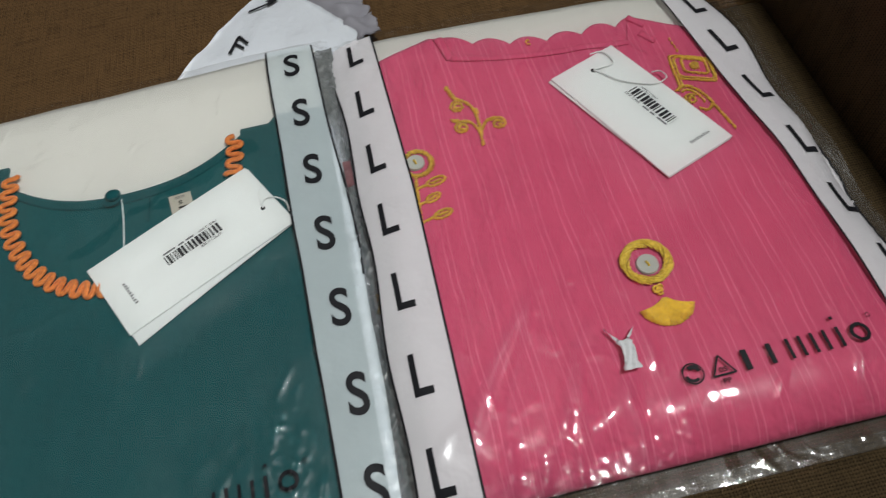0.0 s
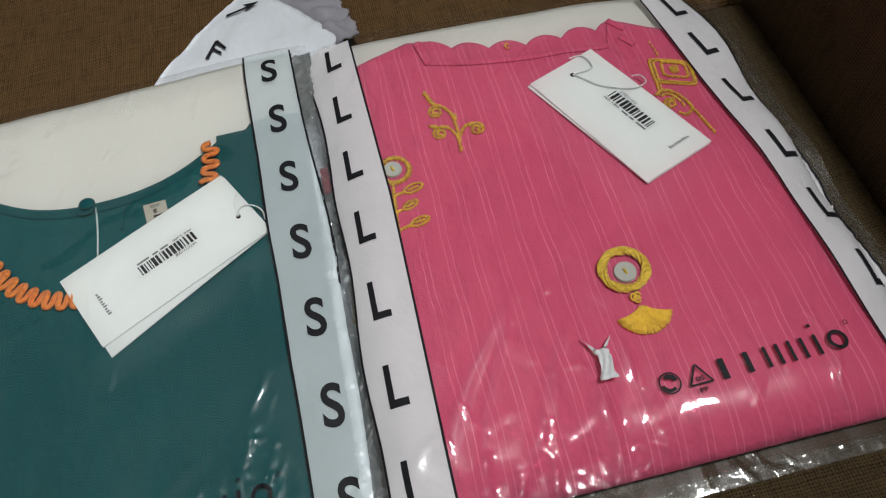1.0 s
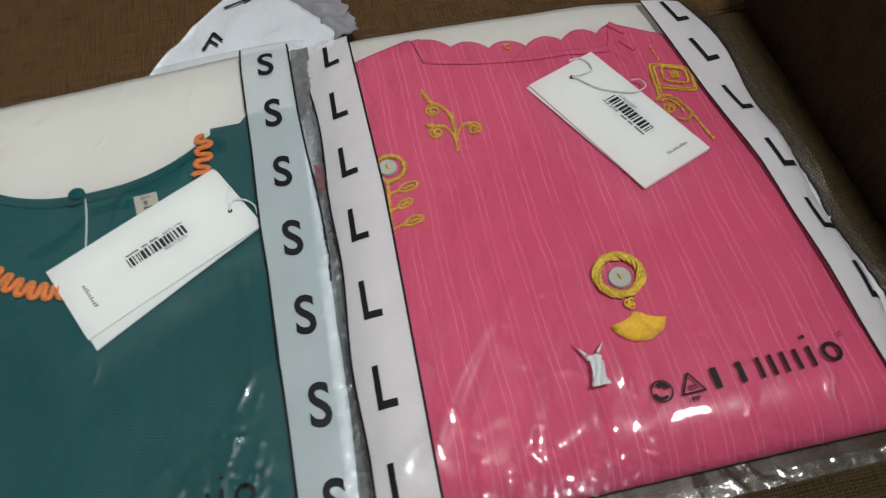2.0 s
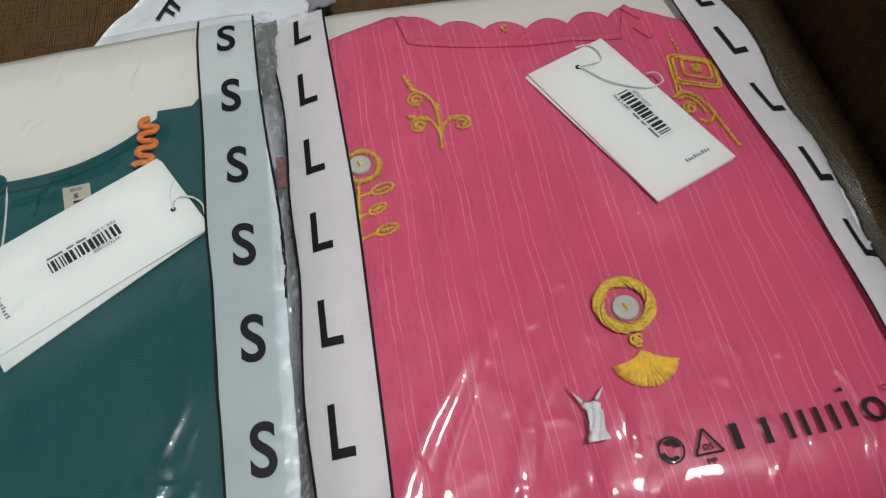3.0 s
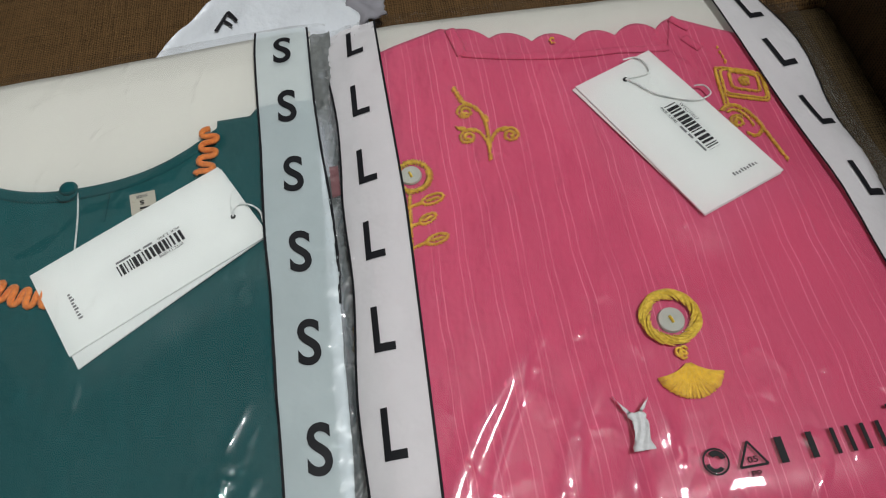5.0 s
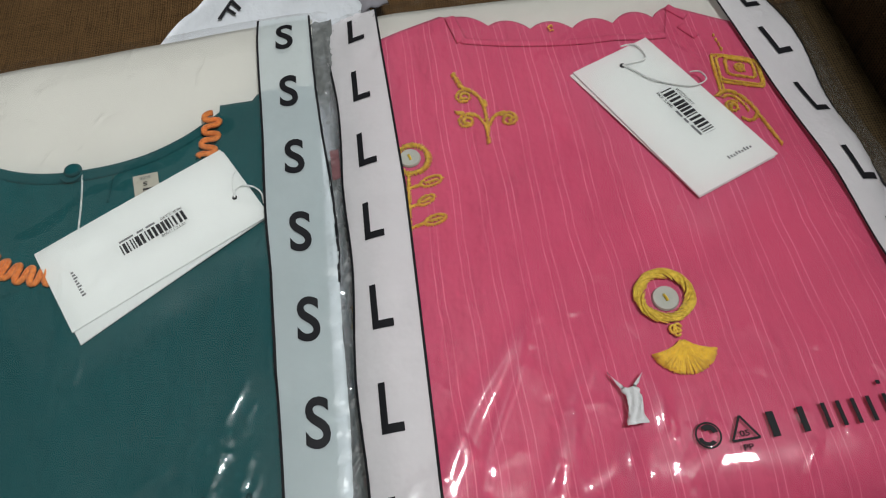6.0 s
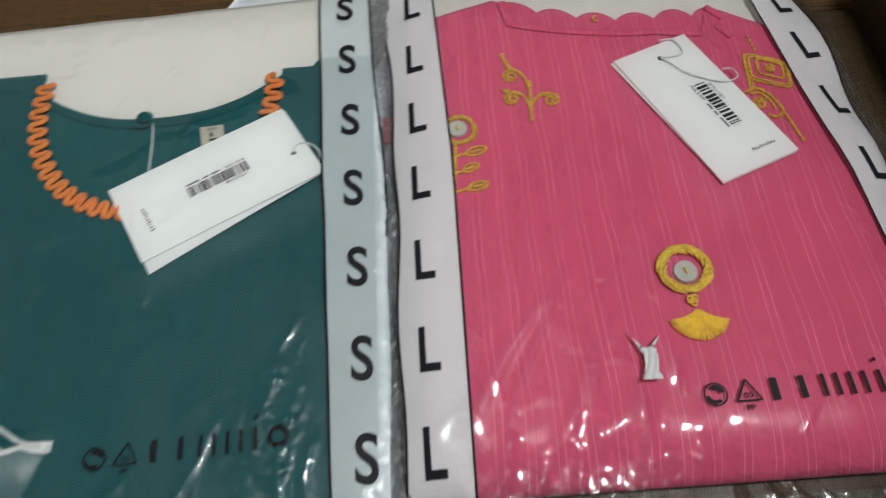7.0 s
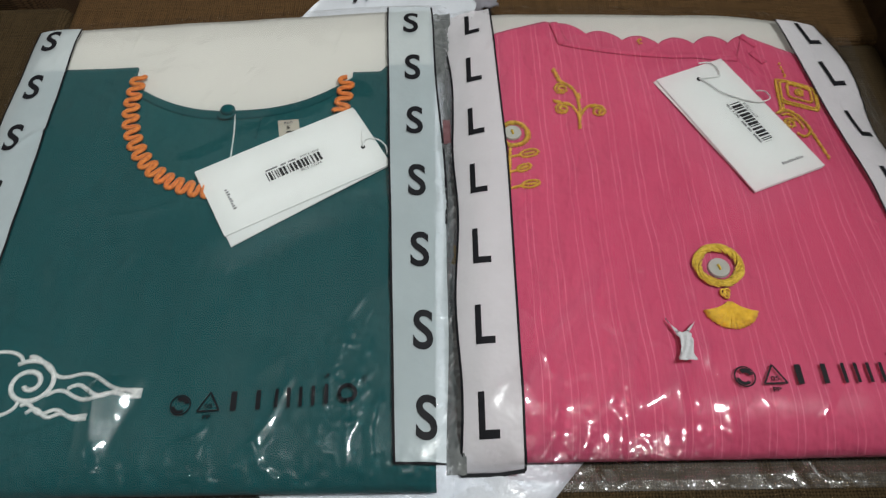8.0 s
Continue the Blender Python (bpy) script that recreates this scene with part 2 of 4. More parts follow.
TEAL_TAG = ((-0.1495, -0.0262), (0.889, 0.458), (-0.486, 0.874), 0.1114, 0.0566)


def ridge(x, y, ax, ay, bx, by, wide, high):
    """A wrinkle from a to b with a rounded crest that tapers at its ends."""
    dx, dy = bx - ax, by - ay
    long2 = dx * dx + dy * dy
    s = ((x - ax) * dx + (y - ay) * dy) / long2
    if s < -0.1 or s > 1.1:
        return 0.0
    off = ((x - ax) * dy - (y - ay) * dx) / math.sqrt(long2)
    off += 0.0016 * math.sin(s * 7.0 + ax * 90)
    body = math.exp(-((off / wide) ** 2))
    ends = max(0.0, 1 - abs(2 * s - 1) ** 4)
    return high * body * ends


# wrinkles of the film: from, to, half width, height
TEAL_FOLDS = [
    (-0.205, -0.150, -0.190, -0.172, 0.003, 0.002),
    (-0.104, -0.070, -0.078, -0.090, 0.0010, 0.0009), (-0.070, -0.085, -0.082, -0.135, 0.0022, 0.0014),
    (-0.060, -0.095, -0.070, -0.150, 0.0020, 0.0014), (-0.140, -0.140, -0.163, -0.158, 0.0016, 0.0014),
    (-0.310, 0.045, -0.280, 0.066, 0.0016, 0.0012), (-0.250, -0.146, -0.205, -0.138, 0.0016, 0.0016),
    (-0.265, -0.165, -0.225, -0.152, 0.0016, 0.0018), (-0.170, 0.000, -0.235, -0.012, 0.0030, 0.0010),
    (-0.095, -0.112, -0.125, -0.165, 0.0024, 0.0016), (-0.052, -0.120, -0.056, -0.172, 0.0018, 0.0016),
    (-0.128, -0.058, -0.076, -0.092, 0.0007, 0.0007), (-0.062, -0.060, -0.076, -0.104, 0.0016, 0.0012),
    (-0.118, -0.148, -0.098, -0.176, 0.0020, 0.0016), (-0.155, -0.162, -0.130, -0.178, 0.0022, 0.0016),
    (-0.234, -0.050, -0.220, -0.062, 0.0007, 0.0006), (-0.050, -0.030, -0.046, -0.080, 0.0016, 0.0008),
]
PINK_FOLDS = [
    (0.078, -0.044, 0.016, -0.134, 0.0055, 0.0023), (0.072, -0.056, 0.036, -0.140, 0.0026, 0.0012),
    (0.100, -0.074, 0.054, -0.152, 0.0042, 0.0019), (0.106, -0.112, 0.097, -0.170, 0.0045, 0.0024),
    (0.044, -0.132, 0.026, -0.168, 0.0034, 0.0020), (0.069, -0.136, 0.071, -0.170, 0.0030, 0.0018),
    (0.056, -0.138, 0.046, -0.170, 0.0030, 0.0016), (0.222, -0.118, 0.214, -0.166, 0.0020, 0.0016),
    (0.128, -0.142, 0.118, -0.170, 0.0030, 0.0014), (0.018, 0.120, 0.030, 0.165, 0.0030, 0.0012),
    (0.130, -0.090, 0.075, -0.150, 0.0080, 0.0020), (0.022, -0.118, 0.000, -0.135, 0.0024, 0.0012),
    (0.086, -0.098, 0.078, -0.146, 0.0028, 0.0012), (0.118, -0.086, 0.124, -0.118, 0.0030, 0.0010),
]


def crinkle(x, y, depth):
    """Sharp small creases, for the loose margins of a bag."""
    a = 1 - abs(lumps(x, y, 130, 7.3)) * 2
    b = 1 - abs(lumps(x, y, 260, 2.9)) * 2
    return depth * (max(0, a) ** 2 + 0.5 * max(0, b) ** 2)


def tent(x, y):
    """A loose, flat-sided dent in the teal bag's film below the white motif."""
    s = (-0.112 - y) / 0.054
    if s < 0 or s > 1:
        return 0.0
    crest = -0.203 + 0.004 * s
    fall = 0.027 * (1 - 0.9 * s)
    rise = 0.012
    high = 0.46 * fall * min(1.0, s * 5)
    d = x - crest
    return high * (max(0.0, 1 - d / fall) if d > 0 else max(0.0, 1 + d / rise) ** 2)


def teal_film(x, y):
    edge = max(0.0, 1 - (y + 0.182) / 0.035) if y < -0.147 else 0.0
    side = max(0.0, 1 - abs(x + 0.014) / 0.012)
    fold = tent(x, y) + sum(ridge(x, y, *f) for f in TEAL_FOLDS)
    edge = max(edge, 0.8 * max(0.0, 1 - math.hypot((x + 0.075) / 0.03, (y + 0.13) / 0.05)))
    return teal_top(x, y) + 0.0018 + 0.0034 * over(x, y, *TEAL_TAG) + fold + crinkle(x, y, 0.0022) * max(edge, side) + 0.0005 * lumps(x, y, 60, 3.0)


def pink_film(x, y):
    edge = max(0.0, 1 - (y + 0.170) / 0.03) if y < -0.14 else 0.0
    side = max(0.0, 1 - abs(x - 0.284) / 0.02) + max(0.0, 1 - abs(x + 0.017) / 0.012) + max(0.0, 1 - abs(y - 0.172) / 0.02)
    fold = sum(ridge(x, y, *f) for f in PINK_FOLDS)
    wave = 0.0022 * math.sin(y * 70 + 0.6) * max(0.0, min(1.0, (x - 0.238) / 0.03)) if x > 0.238 else 0.0
    left = min(1.0, max(0.25, (x - 0.10) / 0.08))
    span = min(1.0, max(0.0, (x - 0.010) / 0.015)) * min(1.0, max(0.0, (0.128 - x) / 0.020))
    if span > 0 and y < -0.130:
        taut = 0.0262 + 0.17 * (y + 0.130) - 90 * max(0.0, -0.1615 - y) ** 1.6
        fold += span * max(0.0, taut - pink_top(x, y))
    puff = 0.0005 * max(0.0, 1 - (max(0.0, math.hypot(x - 0.138, (y + 0.066) * 0.8) - 0.018) / 0.012) ** 2) if y < -0.02 else 0.0
    puff = max(puff, 0.0036 * over(x, y, *PINK_TAG))
    return pink_top(x, y) + 0.0018 + puff + fold + wave + crinkle(x, y, 0.0015) * max(edge * (1 - 0.6 * left), min(1, side)) + 0.0002 * lumps(x, y, 60, 5.0)


def columns(xs, low, high, rows, surface, lift=0.0, down=0.0, push=2.0):
    """A sheet over the plan between two edges low(x) and high(x), lying on surface(x, y) + lift. down > 0 closes it to a solid of that thickness."""
    bm = bmesh.new()
    n = len(xs)
    tops = []
    for x in xs:
        a, b = low(x), high(x)
        tops.append([bm.verts.new((x, a + (b - a) * j / rows, surface(x, a + (b - a) * j / rows) + lift)) for j in range(rows + 1)])
    for i in range(n - 1):
        for j in range(rows):
            bm.faces.new((tops[i][j], tops[i + 1][j], tops[i + 1][j + 1], tops[i][j + 1]))
    if down:
        loop = [tops[i][0] for i in range(n)] + [tops[-1][j] for j in range(1, rows + 1)]
        loop += [tops[i][-1] for i in range(n - 2, -1, -1)] + [tops[0][j] for j in range(rows - 1, 0, -1)]
        under = [bm.verts.new((v.co.x, v.co.y, max(0.0012, v.co.z - down))) for v in loop]
        for i in range(len(loop)):
            j = (i + 1) % len(loop)
            bm.faces.new((loop[j], loop[i], under[i], under[j]))
    return bm


def bands(ys, left, right, cols, surface, lift):
    """Like columns(), with the edges given as functions of y."""
    bm = bmesh.new()
    rows = []
    for y in ys:
        a, b = left(y), right(y)
        rows.append([bm.verts.new((a + (b - a) * j / cols, y, surface(a + (b - a) * j / cols, y) + lift)) for j in range(cols + 1)])
    for r0, r1 in zip(rows, rows[1:]):
        for j in range(cols):
            bm.faces.new((r0[j], r0[j + 1], r1[j + 1], r1[j]))
    return bm


def steps(a, b, n):
    return [a + (b - a) * i / n for i in range(n + 1)]


def tube(points, radius, bm=None, sides=6, taper=None, flat=1.0):
    """A cord along places; taper(s) scales its radius, flat its height."""
    bm = bm or bmesh.new()
    pts = [Vector(p) for p in points]
    rings = []
    for i, p in enumerate(pts):
        d = (pts[min(i + 1, len(pts) - 1)] - pts[max(i - 1, 0)]).normalized()
        side = d.cross(Vector((0, 0, 1)))
        side = side.normalized() if side.length > 1e-4 else Vector((1, 0, 0))
        up = side.cross(d)
        r = radius * (taper(i / (len(pts) - 1)) if taper else 1.0)
        rings.append([bm.verts.new(p + side * (r * math.cos(2 * math.pi * k / sides)) + up * (r * flat * math.sin(2 * math.pi * k / sides))) for k in range(sides)])
    for a, b in zip(rings, rings[1:]):
        for k in range(sides):
            bm.faces.new((a[k], a[(k + 1) % sides], b[(k + 1) % sides], b[k]))
    for ring, turn in ((rings[0], 1), (rings[-1], -1)):
        bm.faces.new(ring[::turn])
    return bm


def on(surface, lift, pts):
    return [(x, y, surface(x, y) + lift) for x, y in pts]


def rim(bm, thick):
    """Turn a sheet's faces up and give its border an edge of that thickness."""
    bm.normal_update()
    if sum(f.normal.z * f.calc_area() for f in bm.faces) < 0:
        bmesh.ops.reverse_faces(bm, faces=bm.faces[:])
    for e in [e for e in bm.edges if e.is_boundary]:
        a, b = e.verts
        low = [bm.verts.new(v.co - Vector((0, 0, thick))) for v in (a, b)]
        bm.faces.new((a, b, low[1], low[0]))


def slab(corners, surface, lift, thick, bm=None, flat_z=None):
    """A thin plate over plan corners, following the surface at its corners or lying at one height."""
    bm = bm or bmesh.new()
    top = [bm.verts.new((x, y, (surface(x, y) + lift) if flat_z is None else flat_z)) for x, y in corners]
    low = [bm.verts.new((v.co.x, v.co.y, v.co.z - thick)) for v in top]
    bm.faces.new(top)
    bm.faces.new(low[::-1])
    for i in range(len(top)):
        j = (i + 1) % len(top)
        bm.faces.new((top[j], top[i], low[i], low[j]))
    return bm


def soft_box(x0, x1, y0, y1, z0, z1, round_, cuts=3):
    bm = bmesh.new()
    bmesh.ops.create_cube(bm, size=1)
    for v in bm.verts:
        v.co = Vector(((x0 + x1) / 2 + v.co.x * (x1 - x0), (y0 + y1) / 2 + v.co.y * (y1 - y0), (z0 + z1) / 2 + v.co.z * (z1 - z0)))
    bmesh.ops.bevel(bm, geom=bm.edges[:], offset=round_, segments=cuts, affect="EDGES", profile=0.5)
    return bm


def lettering(text, centre, wide, high, surface, lift, turn=0.0, heavy=0.02):
    """Letters of the built-in font, fitted to a box and laid on a surface."""
    curve = bpy.data.curves.new("letters", "FONT")
    curve.body, curve.offset = text, heavy
    curve.resolution_u = 6
    holder = bpy.data.objects.new("letters", curve)
    scene.collection.objects.link(holder)
    mesh = bpy.data.meshes.new_from_object(holder.evaluated_get(bpy.context.evaluated_depsgraph_get()))
    bpy.data.objects.remove(holder)
    bpy.data.curves.remove(curve)
    bm = bmesh.new()
    bm.from_mesh(mesh)
    bpy.data.meshes.remove(mesh)
    bmesh.ops.remove_doubles(bm, verts=bm.verts, dist=1e-5)
    if high > 0.015:
        for _ in range(2):
            bmesh.ops.subdivide_edges(bm, edges=[e for e in bm.edges if e.calc_length() > 0.12], cuts=2)
            bmesh.ops.triangulate(bm, faces=bm.faces)
    xs, ys = [v.co.x for v in bm.verts], [v.co.y for v in bm.verts]
    mx, my = (min(xs) + max(xs)) / 2, (min(ys) + max(ys)) / 2
    sx, sy = wide / (max(xs) - min(xs)), high / (max(ys) - min(ys))
    c, s = math.cos(turn), math.sin(turn)
    for v in bm.verts:
        px, py = (v.co.x - mx) * sx, (v.co.y - my) * sy
        x, y = centre[0] + c * px - s * py, centre[1] + s * px + c * py
        v.co = Vector((x, y, surface(x, y) + lift))
    return bm


# ---- room shell ----
def shell(name, box, material, label, category):
    ob = part(name, soft_box(*box, 0.004, 1), material, None, "", False)
    return tagged(ob, label, category, "", "structure")


shell("floor", (-2.4, 2.4, -3.0, 1.6, -0.52, -0.44), "floor_tile", "plain beige tiled room floor", "floor")
shell("wall_north", (-2.4, 2.4, 1.5, 1.6, -0.44, 2.2), "wall_paint", "plain beige painted room wall", "wall")
shell("wall_south", (-2.4, 2.4, -3.0, -2.9, -0.44, 2.2), "wall_paint", "plain beige painted room wall", "wall")
shell("wall_east", (2.3, 2.4, -2.9, 1.5, -0.44, 2.2), "wall_paint", "plain beige painted room wall", "wall")
shell("wall_west", (-2.4, -2.3, -2.9, 1.5, -0.44, 2.2), "wall_paint", "plain beige painted room wall", "wall")
shell("ceiling", (-2.4, 2.4, -3.0, 1.6, 2.2, 2.28), "ceiling_paint", "plain white painted ceiling", "ceiling")

# ---- sofa ----
sofa = thing("sofa", (0, 0, -0.44), "brown woven-fabric sofa with seat cushions and armrest", "sofa")
part("seat_base", soft_box(-1.3, 0.5, -0.42, 0.75, -0.44, -0.14, 0.02), "brown_weave", sofa)


def cushion(name, x0, x1, y0, y1, z0, z1, material, label):
    bm = soft_box(x0, x1, y0, y1, z0, z1, 0.009, 4)
    return part(name, bm, material, sofa, label)


cushion("seat_cushion", -0.3235, 0.3115, -0.42, 0.1495, -0.135, 0.0, "tan_weave", "tan-brown coarse woven seat cushion")
cushion("seat_cushion", -0.3255, 0.3305, 0.1515, 0.62, -0.135, 0.0, "brown_weave", "dark brown woven seat cushion")
cushion("seat_cushion", -1.28, -0.3275, -0.42, 0.224, -0.135, 0.0, "tan_weave", "tan-brown coarse woven seat cushion")
# backrests and armrest take the weave with shade painted in
part("backrest", soft_box(-1.28, -0.352, 0.2265, 0.62, -0.135, 0.12, 0.03, 5), "shaded_weave", sofa, "brown backrest cushion, shade put into its colour")
part("backrest", soft_box(-1.3, 0.5, 0.63, 0.78, -0.14, 0.42, 0.04, 5), "shaded_weave", sofa)
part("armrest", soft_box(0.3135, 0.50, -0.42, 0.62, -0.135, 0.105, 0.022, 5), "shaded_weave", sofa, "brown ribbed armrest, darkened in colour for its shade")

# ---- ceiling lamp ----
tube_lamp = thing("ceiling_lamp", (LAMP_AT[0], LAMP_AT[1] - 0.06, 2.2), "white hanging tube lamp", "lamp")
part("housing", soft_box(LAMP_AT[0] - 0.34, LAMP_AT[0] + 0.34, LAMP_AT[1] - 0.16, LAMP_AT[1] - 0.04, LAMP_AT[2] + 0.06, LAMP_AT[2] + 0.12, 0.01), "lamp_body", tube_lamp)
for dx in (-0.25, 0.25):
    part("rod", tube([(LAMP_AT[0] + dx, LAMP_AT[1] - 0.10, LAMP_AT[2] + 0.115), (LAMP_AT[0] + dx, LAMP_AT[1] - 0.10, 2.2)], 0.006), "lamp_body", tube_lamp)

# ---- courier mailer under the two bags ----
mailer = thing("courier_mailer", (-0.05, 0.0, 0.0), "white plastic courier mailer, torn open, lying under the bags", "mailer")


def mailer_height(x, y):
    return 0.0035 + 0.0030 * lumps(x, y, 42, 6.0) + 0.0022 * abs(lumps(x, y, 90, 2.0)) + 0.011 * arc((y - 0.165) / 0.06)


U, V, TIP = Vector((-0.68, -0.733)), Vector((0.733, -0.68)), Vector((-0.054, 0.262))


def mailer_sheet(u0, u1, v0, v1, nu, nv, lift, cut=None):
    bm = bmesh.new()
    grid = []
    for i in range(nu + 1):
        row = []
        for j in range(nv + 1):
            p = TIP + U * (u0 + (u1 - u0) * i / nu) + V * (v0 + (v1 - v0) * j / nv)
            if cut:
                p = cut(p, i / nu, j / nv)
            row.append(bm.verts.new((p.x, p.y, mailer_height(p.x, p.y) + lift)))
        grid.append(row)
    for i in range(nu):
        for j in range(nv):
            bm.faces.new((grid[i][j], grid[i + 1][j], grid[i + 1][j + 1], grid[i][j + 1]))
    rim(bm, 0.0006)
    return bm


part("front_sheet", mailer_sheet(0.0, 0.36, 0.0, 0.365, 70, 70, 0.0, lambda p, a, b: p - U * (0.016 * math.sin(math.pi * min(1, b * 3)) * (1 - a) * 0.4) - U * -0.05 * b * (1 - a) ** 8), "mailer_white", mailer)


def flap():
    """The torn grey inner side, crumpled, standing behind the tip."""
    bm = bmesh.new()
    grid = []
    for i in range(41):
        s = i / 40
        row = []
        for j in range(17):
            w = j / 16
            a = Vector((-0.050 + 0.050 * s, 0.262 - 0.092 * s))
            ragged = 0.003 * noise.noise(Vector((s * 14, 3.3, 0))) + 0.002 * noise.noise(Vector((s * 40, 1.3, 0)))
            b = Vector((-0.044 + 0.06 * s, 0.262 - 0.080 * s)) + Vector((0.010 + 0.016 * math.sin(s * 3.1), 0.012 * math.sin(s * 2.6))) * (1 + ragged * 60)
            p = a.lerp(b, w)
            z = 0.004 + 0.012 * math.sin(w * 2.6) * min(1, s * 6) + w * 0.009 * noise.noise(Vector((p.x * 90, p.y * 90, 2.0))) + 0.0012 * noise.noise(Vector((p.x * 220, p.y * 220, 5.0)))
            row.append(bm.verts.new((p.x, p.y, max(0.003, z))))
        grid.append(row)
    for i in range(40):
        for j in range(16):
            bm.faces.new((grid[i][j], grid[i + 1][j], grid[i + 1][j + 1], grid[i][j + 1]))
    rim(bm, 0.0006)
    return bm


part("inner_flap", flap(), "mailer_grey", mailer, "crumpled grey inner side of the mailer")
arrow = slab([(-0.0685, 0.2310), (-0.0678, 0.2328), (-0.0520, 0.2388), (-0.0527, 0.2370)], mailer_height, 0.0024, 0.0004)
slab([(-0.0535, 0.2348), (-0.0430, 0.2398), (-0.0550, 0.2418), (-0.0520, 0.2385)], mailer_height, 0.0024, 0.0004, arrow)
part("printed_arrow", arrow, "black", mailer, "black printed arrow", False)
mark = slab([(-0.0865, 0.1925), (-0.0843, 0.1925), (-0.0763, 0.2080), (-0.0785, 0.2080)], mailer_height, 0.0024, 0.0004)
slab([(-0.0785, 0.2068), (-0.0763, 0.2083), (-0.0703, 0.1983), (-0.0717, 0.1972)], mailer_height, 0.0026, 0.0004, mark)
slab([(-0.0815, 0.2005), (-0.0804, 0.2022), (-0.0740, 0.1952), (-0.0750, 0.1940)], mailer_height, 0.0026, 0.0004, mark)
part("printed_mark", mark, "black", mailer, "black printed angular mark", False)

# ---- teal garment ----
teal_board = thing("backing_card", (-0.17, 0.0, 0.004), "white backing card inside the teal garment's bag", "card")
part("sheet", columns(steps(-0.318, -0.024, 60), lambda x: -0.165, lambda x: 0.167 + 0.05 * (x + 0.318), 60, teal_top, -0.0022, 0.0012), "card", teal_board)

tunic = thing("teal_tunic", (-0.17, -0.03, 0.002), "folded teal cotton tunic with orange neck trim", "tunic")
NECK_X, NECK_R, NECK_W, NECK_Y, NECK_D = -0.1615, 0.0755, 0.0815, 0.095, 0.090


def front_neck(x):
    t = (x - NECK_X) / (NECK_R if x < NECK_X else NECK_W)
    return NECK_Y - NECK_D * math.sqrt(max(0.0, 1 - t * t))


def teal_edge(x):
    if x <= NECK_X - NECK_R:
        return 0.1215 + 0.004 * (x + 0.25)
    if x >= NECK_X + NECK_W:
        return 0.1095 if x < -0.060 else 0.1095 + min(0.006, (x + 0.060) * 1.6)
    return front_neck(x)


neck_cols = [NECK_X + (NECK_R if i < 24 else NECK_W) * math.sin(math.pi * (i / 48 - 0.5)) for i in range(49)]
body_cols = steps(-0.318, NECK_X - NECK_R - 0.0004, 22) + neck_cols + steps(NECK_X + NECK_W + 0.0004, -0.0225, 18)
part("body", columns(body_cols, lambda x: -0.1725, teal_edge, 90, teal_top, 0.0, 0.006), "teal", tunic)


def back_neck(x):
    t = (x + 0.158) / 0.078
    return 0.0765 + 0.028 * abs(t) ** 2.3


part("back_panel", columns(steps(-0.239, -0.0765, 60), lambda x: -0.012, back_neck, 24, teal_top, -0.0014, 0.0006), "teal_inside", tunic)
part("neck_binding", columns(steps(-0.238, -0.079, 60), lambda x: back_neck(x) - 0.0065, lambda x: back_neck(x) + 0.0006, 4, teal_top, -0.0004, 0.0010), "teal", tunic, "teal neck binding")


def neck_path(s):
    """A place on the front neckline and its inward normal, s in metres from the shoulder's top."""
    if s < 0.016:
        return Vector((NECK_X - NECK_R, NECK_Y + 0.016 - s)), Vector((1, 0))
    a = (s - 0.016) / 0.0845
    if a < math.pi:
        half = NECK_R if a < math.pi / 2 else NECK_W
        p = Vector((NECK_X - half * math.cos(a), NECK_Y - NECK_D * math.sin(a)))
        return p, Vector((math.cos(a) / half, math.sin(a) / NECK_D)).normalized()
    return Vector((NECK_X + NECK_W, NECK_Y + (a - math.pi) * 0.0845)), Vector((-1, 0))


def rickrack(s0, s1, pitch):
    pts = []
    n = int((s1 - s0) / pitch * 14)
    for i in range(n + 1):
        s = s0 + (s1 - s0) * i / n
        ph = 2 * math.pi * (s - s0) / pitch
        p, inward = neck_path(max(0.0, s + 0.0007 * math.sin(2 * ph)))
        q = p + inward * (0.0040 + 0.0046 * math.cos(ph))
        pts.append((q.x, q.y, teal_top(q.x, q.y) + 0.0012 + 0.0004 * math.sin(ph)))
    return tube(pts, 0.00195, sides=8, flat=0.65)


part("neck_trim", rickrack(0.0, 0.147, 0.0098), "orange", tunic, "orange scalloped cord trim")
part("neck_trim", rickrack(0.2580, 0.2900, 0.0098), "orange", tunic, "orange scalloped cord trim")
bm = bmesh.new()
bmesh.ops.create_uvsphere(bm, u_segments=14, v_segments=9, radius=0.0046, matrix=Matrix.Translation((-0.1645, 0.0775, teal_top(-0.1645, 0.0775) + 0.0002)) @ Matrix.Diagonal((1.15, 1.0, 0.55, 1)))
part("button", bm, "teal", tunic, "cloth-covered teal back button")
part("button_loop", tube(on(teal_top, 0.0006, [(-0.165 + 0.006 * math.cos(a), 0.0745 + 0.005 * math.sin(a)) for a in steps(-2.8, 0.4, 14)]), 0.0007), "teal", tunic)
# teal slit edge; the light along it is painted as a thin white cord
part("back_slit", tube(on(teal_top, -0.0008, [(-0.159 + 0.0055 * s ** 1.5 + 0.0006 * math.sin(6 * s), 0.074 - 0.060 * s) for s in steps(0, 1, 16)]), 0.00055), "white_thread", tunic, "slit edge with its highlight painted pale")
part("pleat", tube(on(teal_top, -0.0010, [(-0.141 - 0.001 * s, 0.070 - 0.018 * s) for s in steps(0, 1, 6)]), 0.0006), "teal", tunic)
label_part = part("size_label", slab([(-0.1285, 0.066), (-0.1145, 0.067), (-0.1105, 0.046), (-0.1245, 0.045)], teal_top, 0.0004, 0.0005), "label_cloth", tunic, "beige woven size label", False)
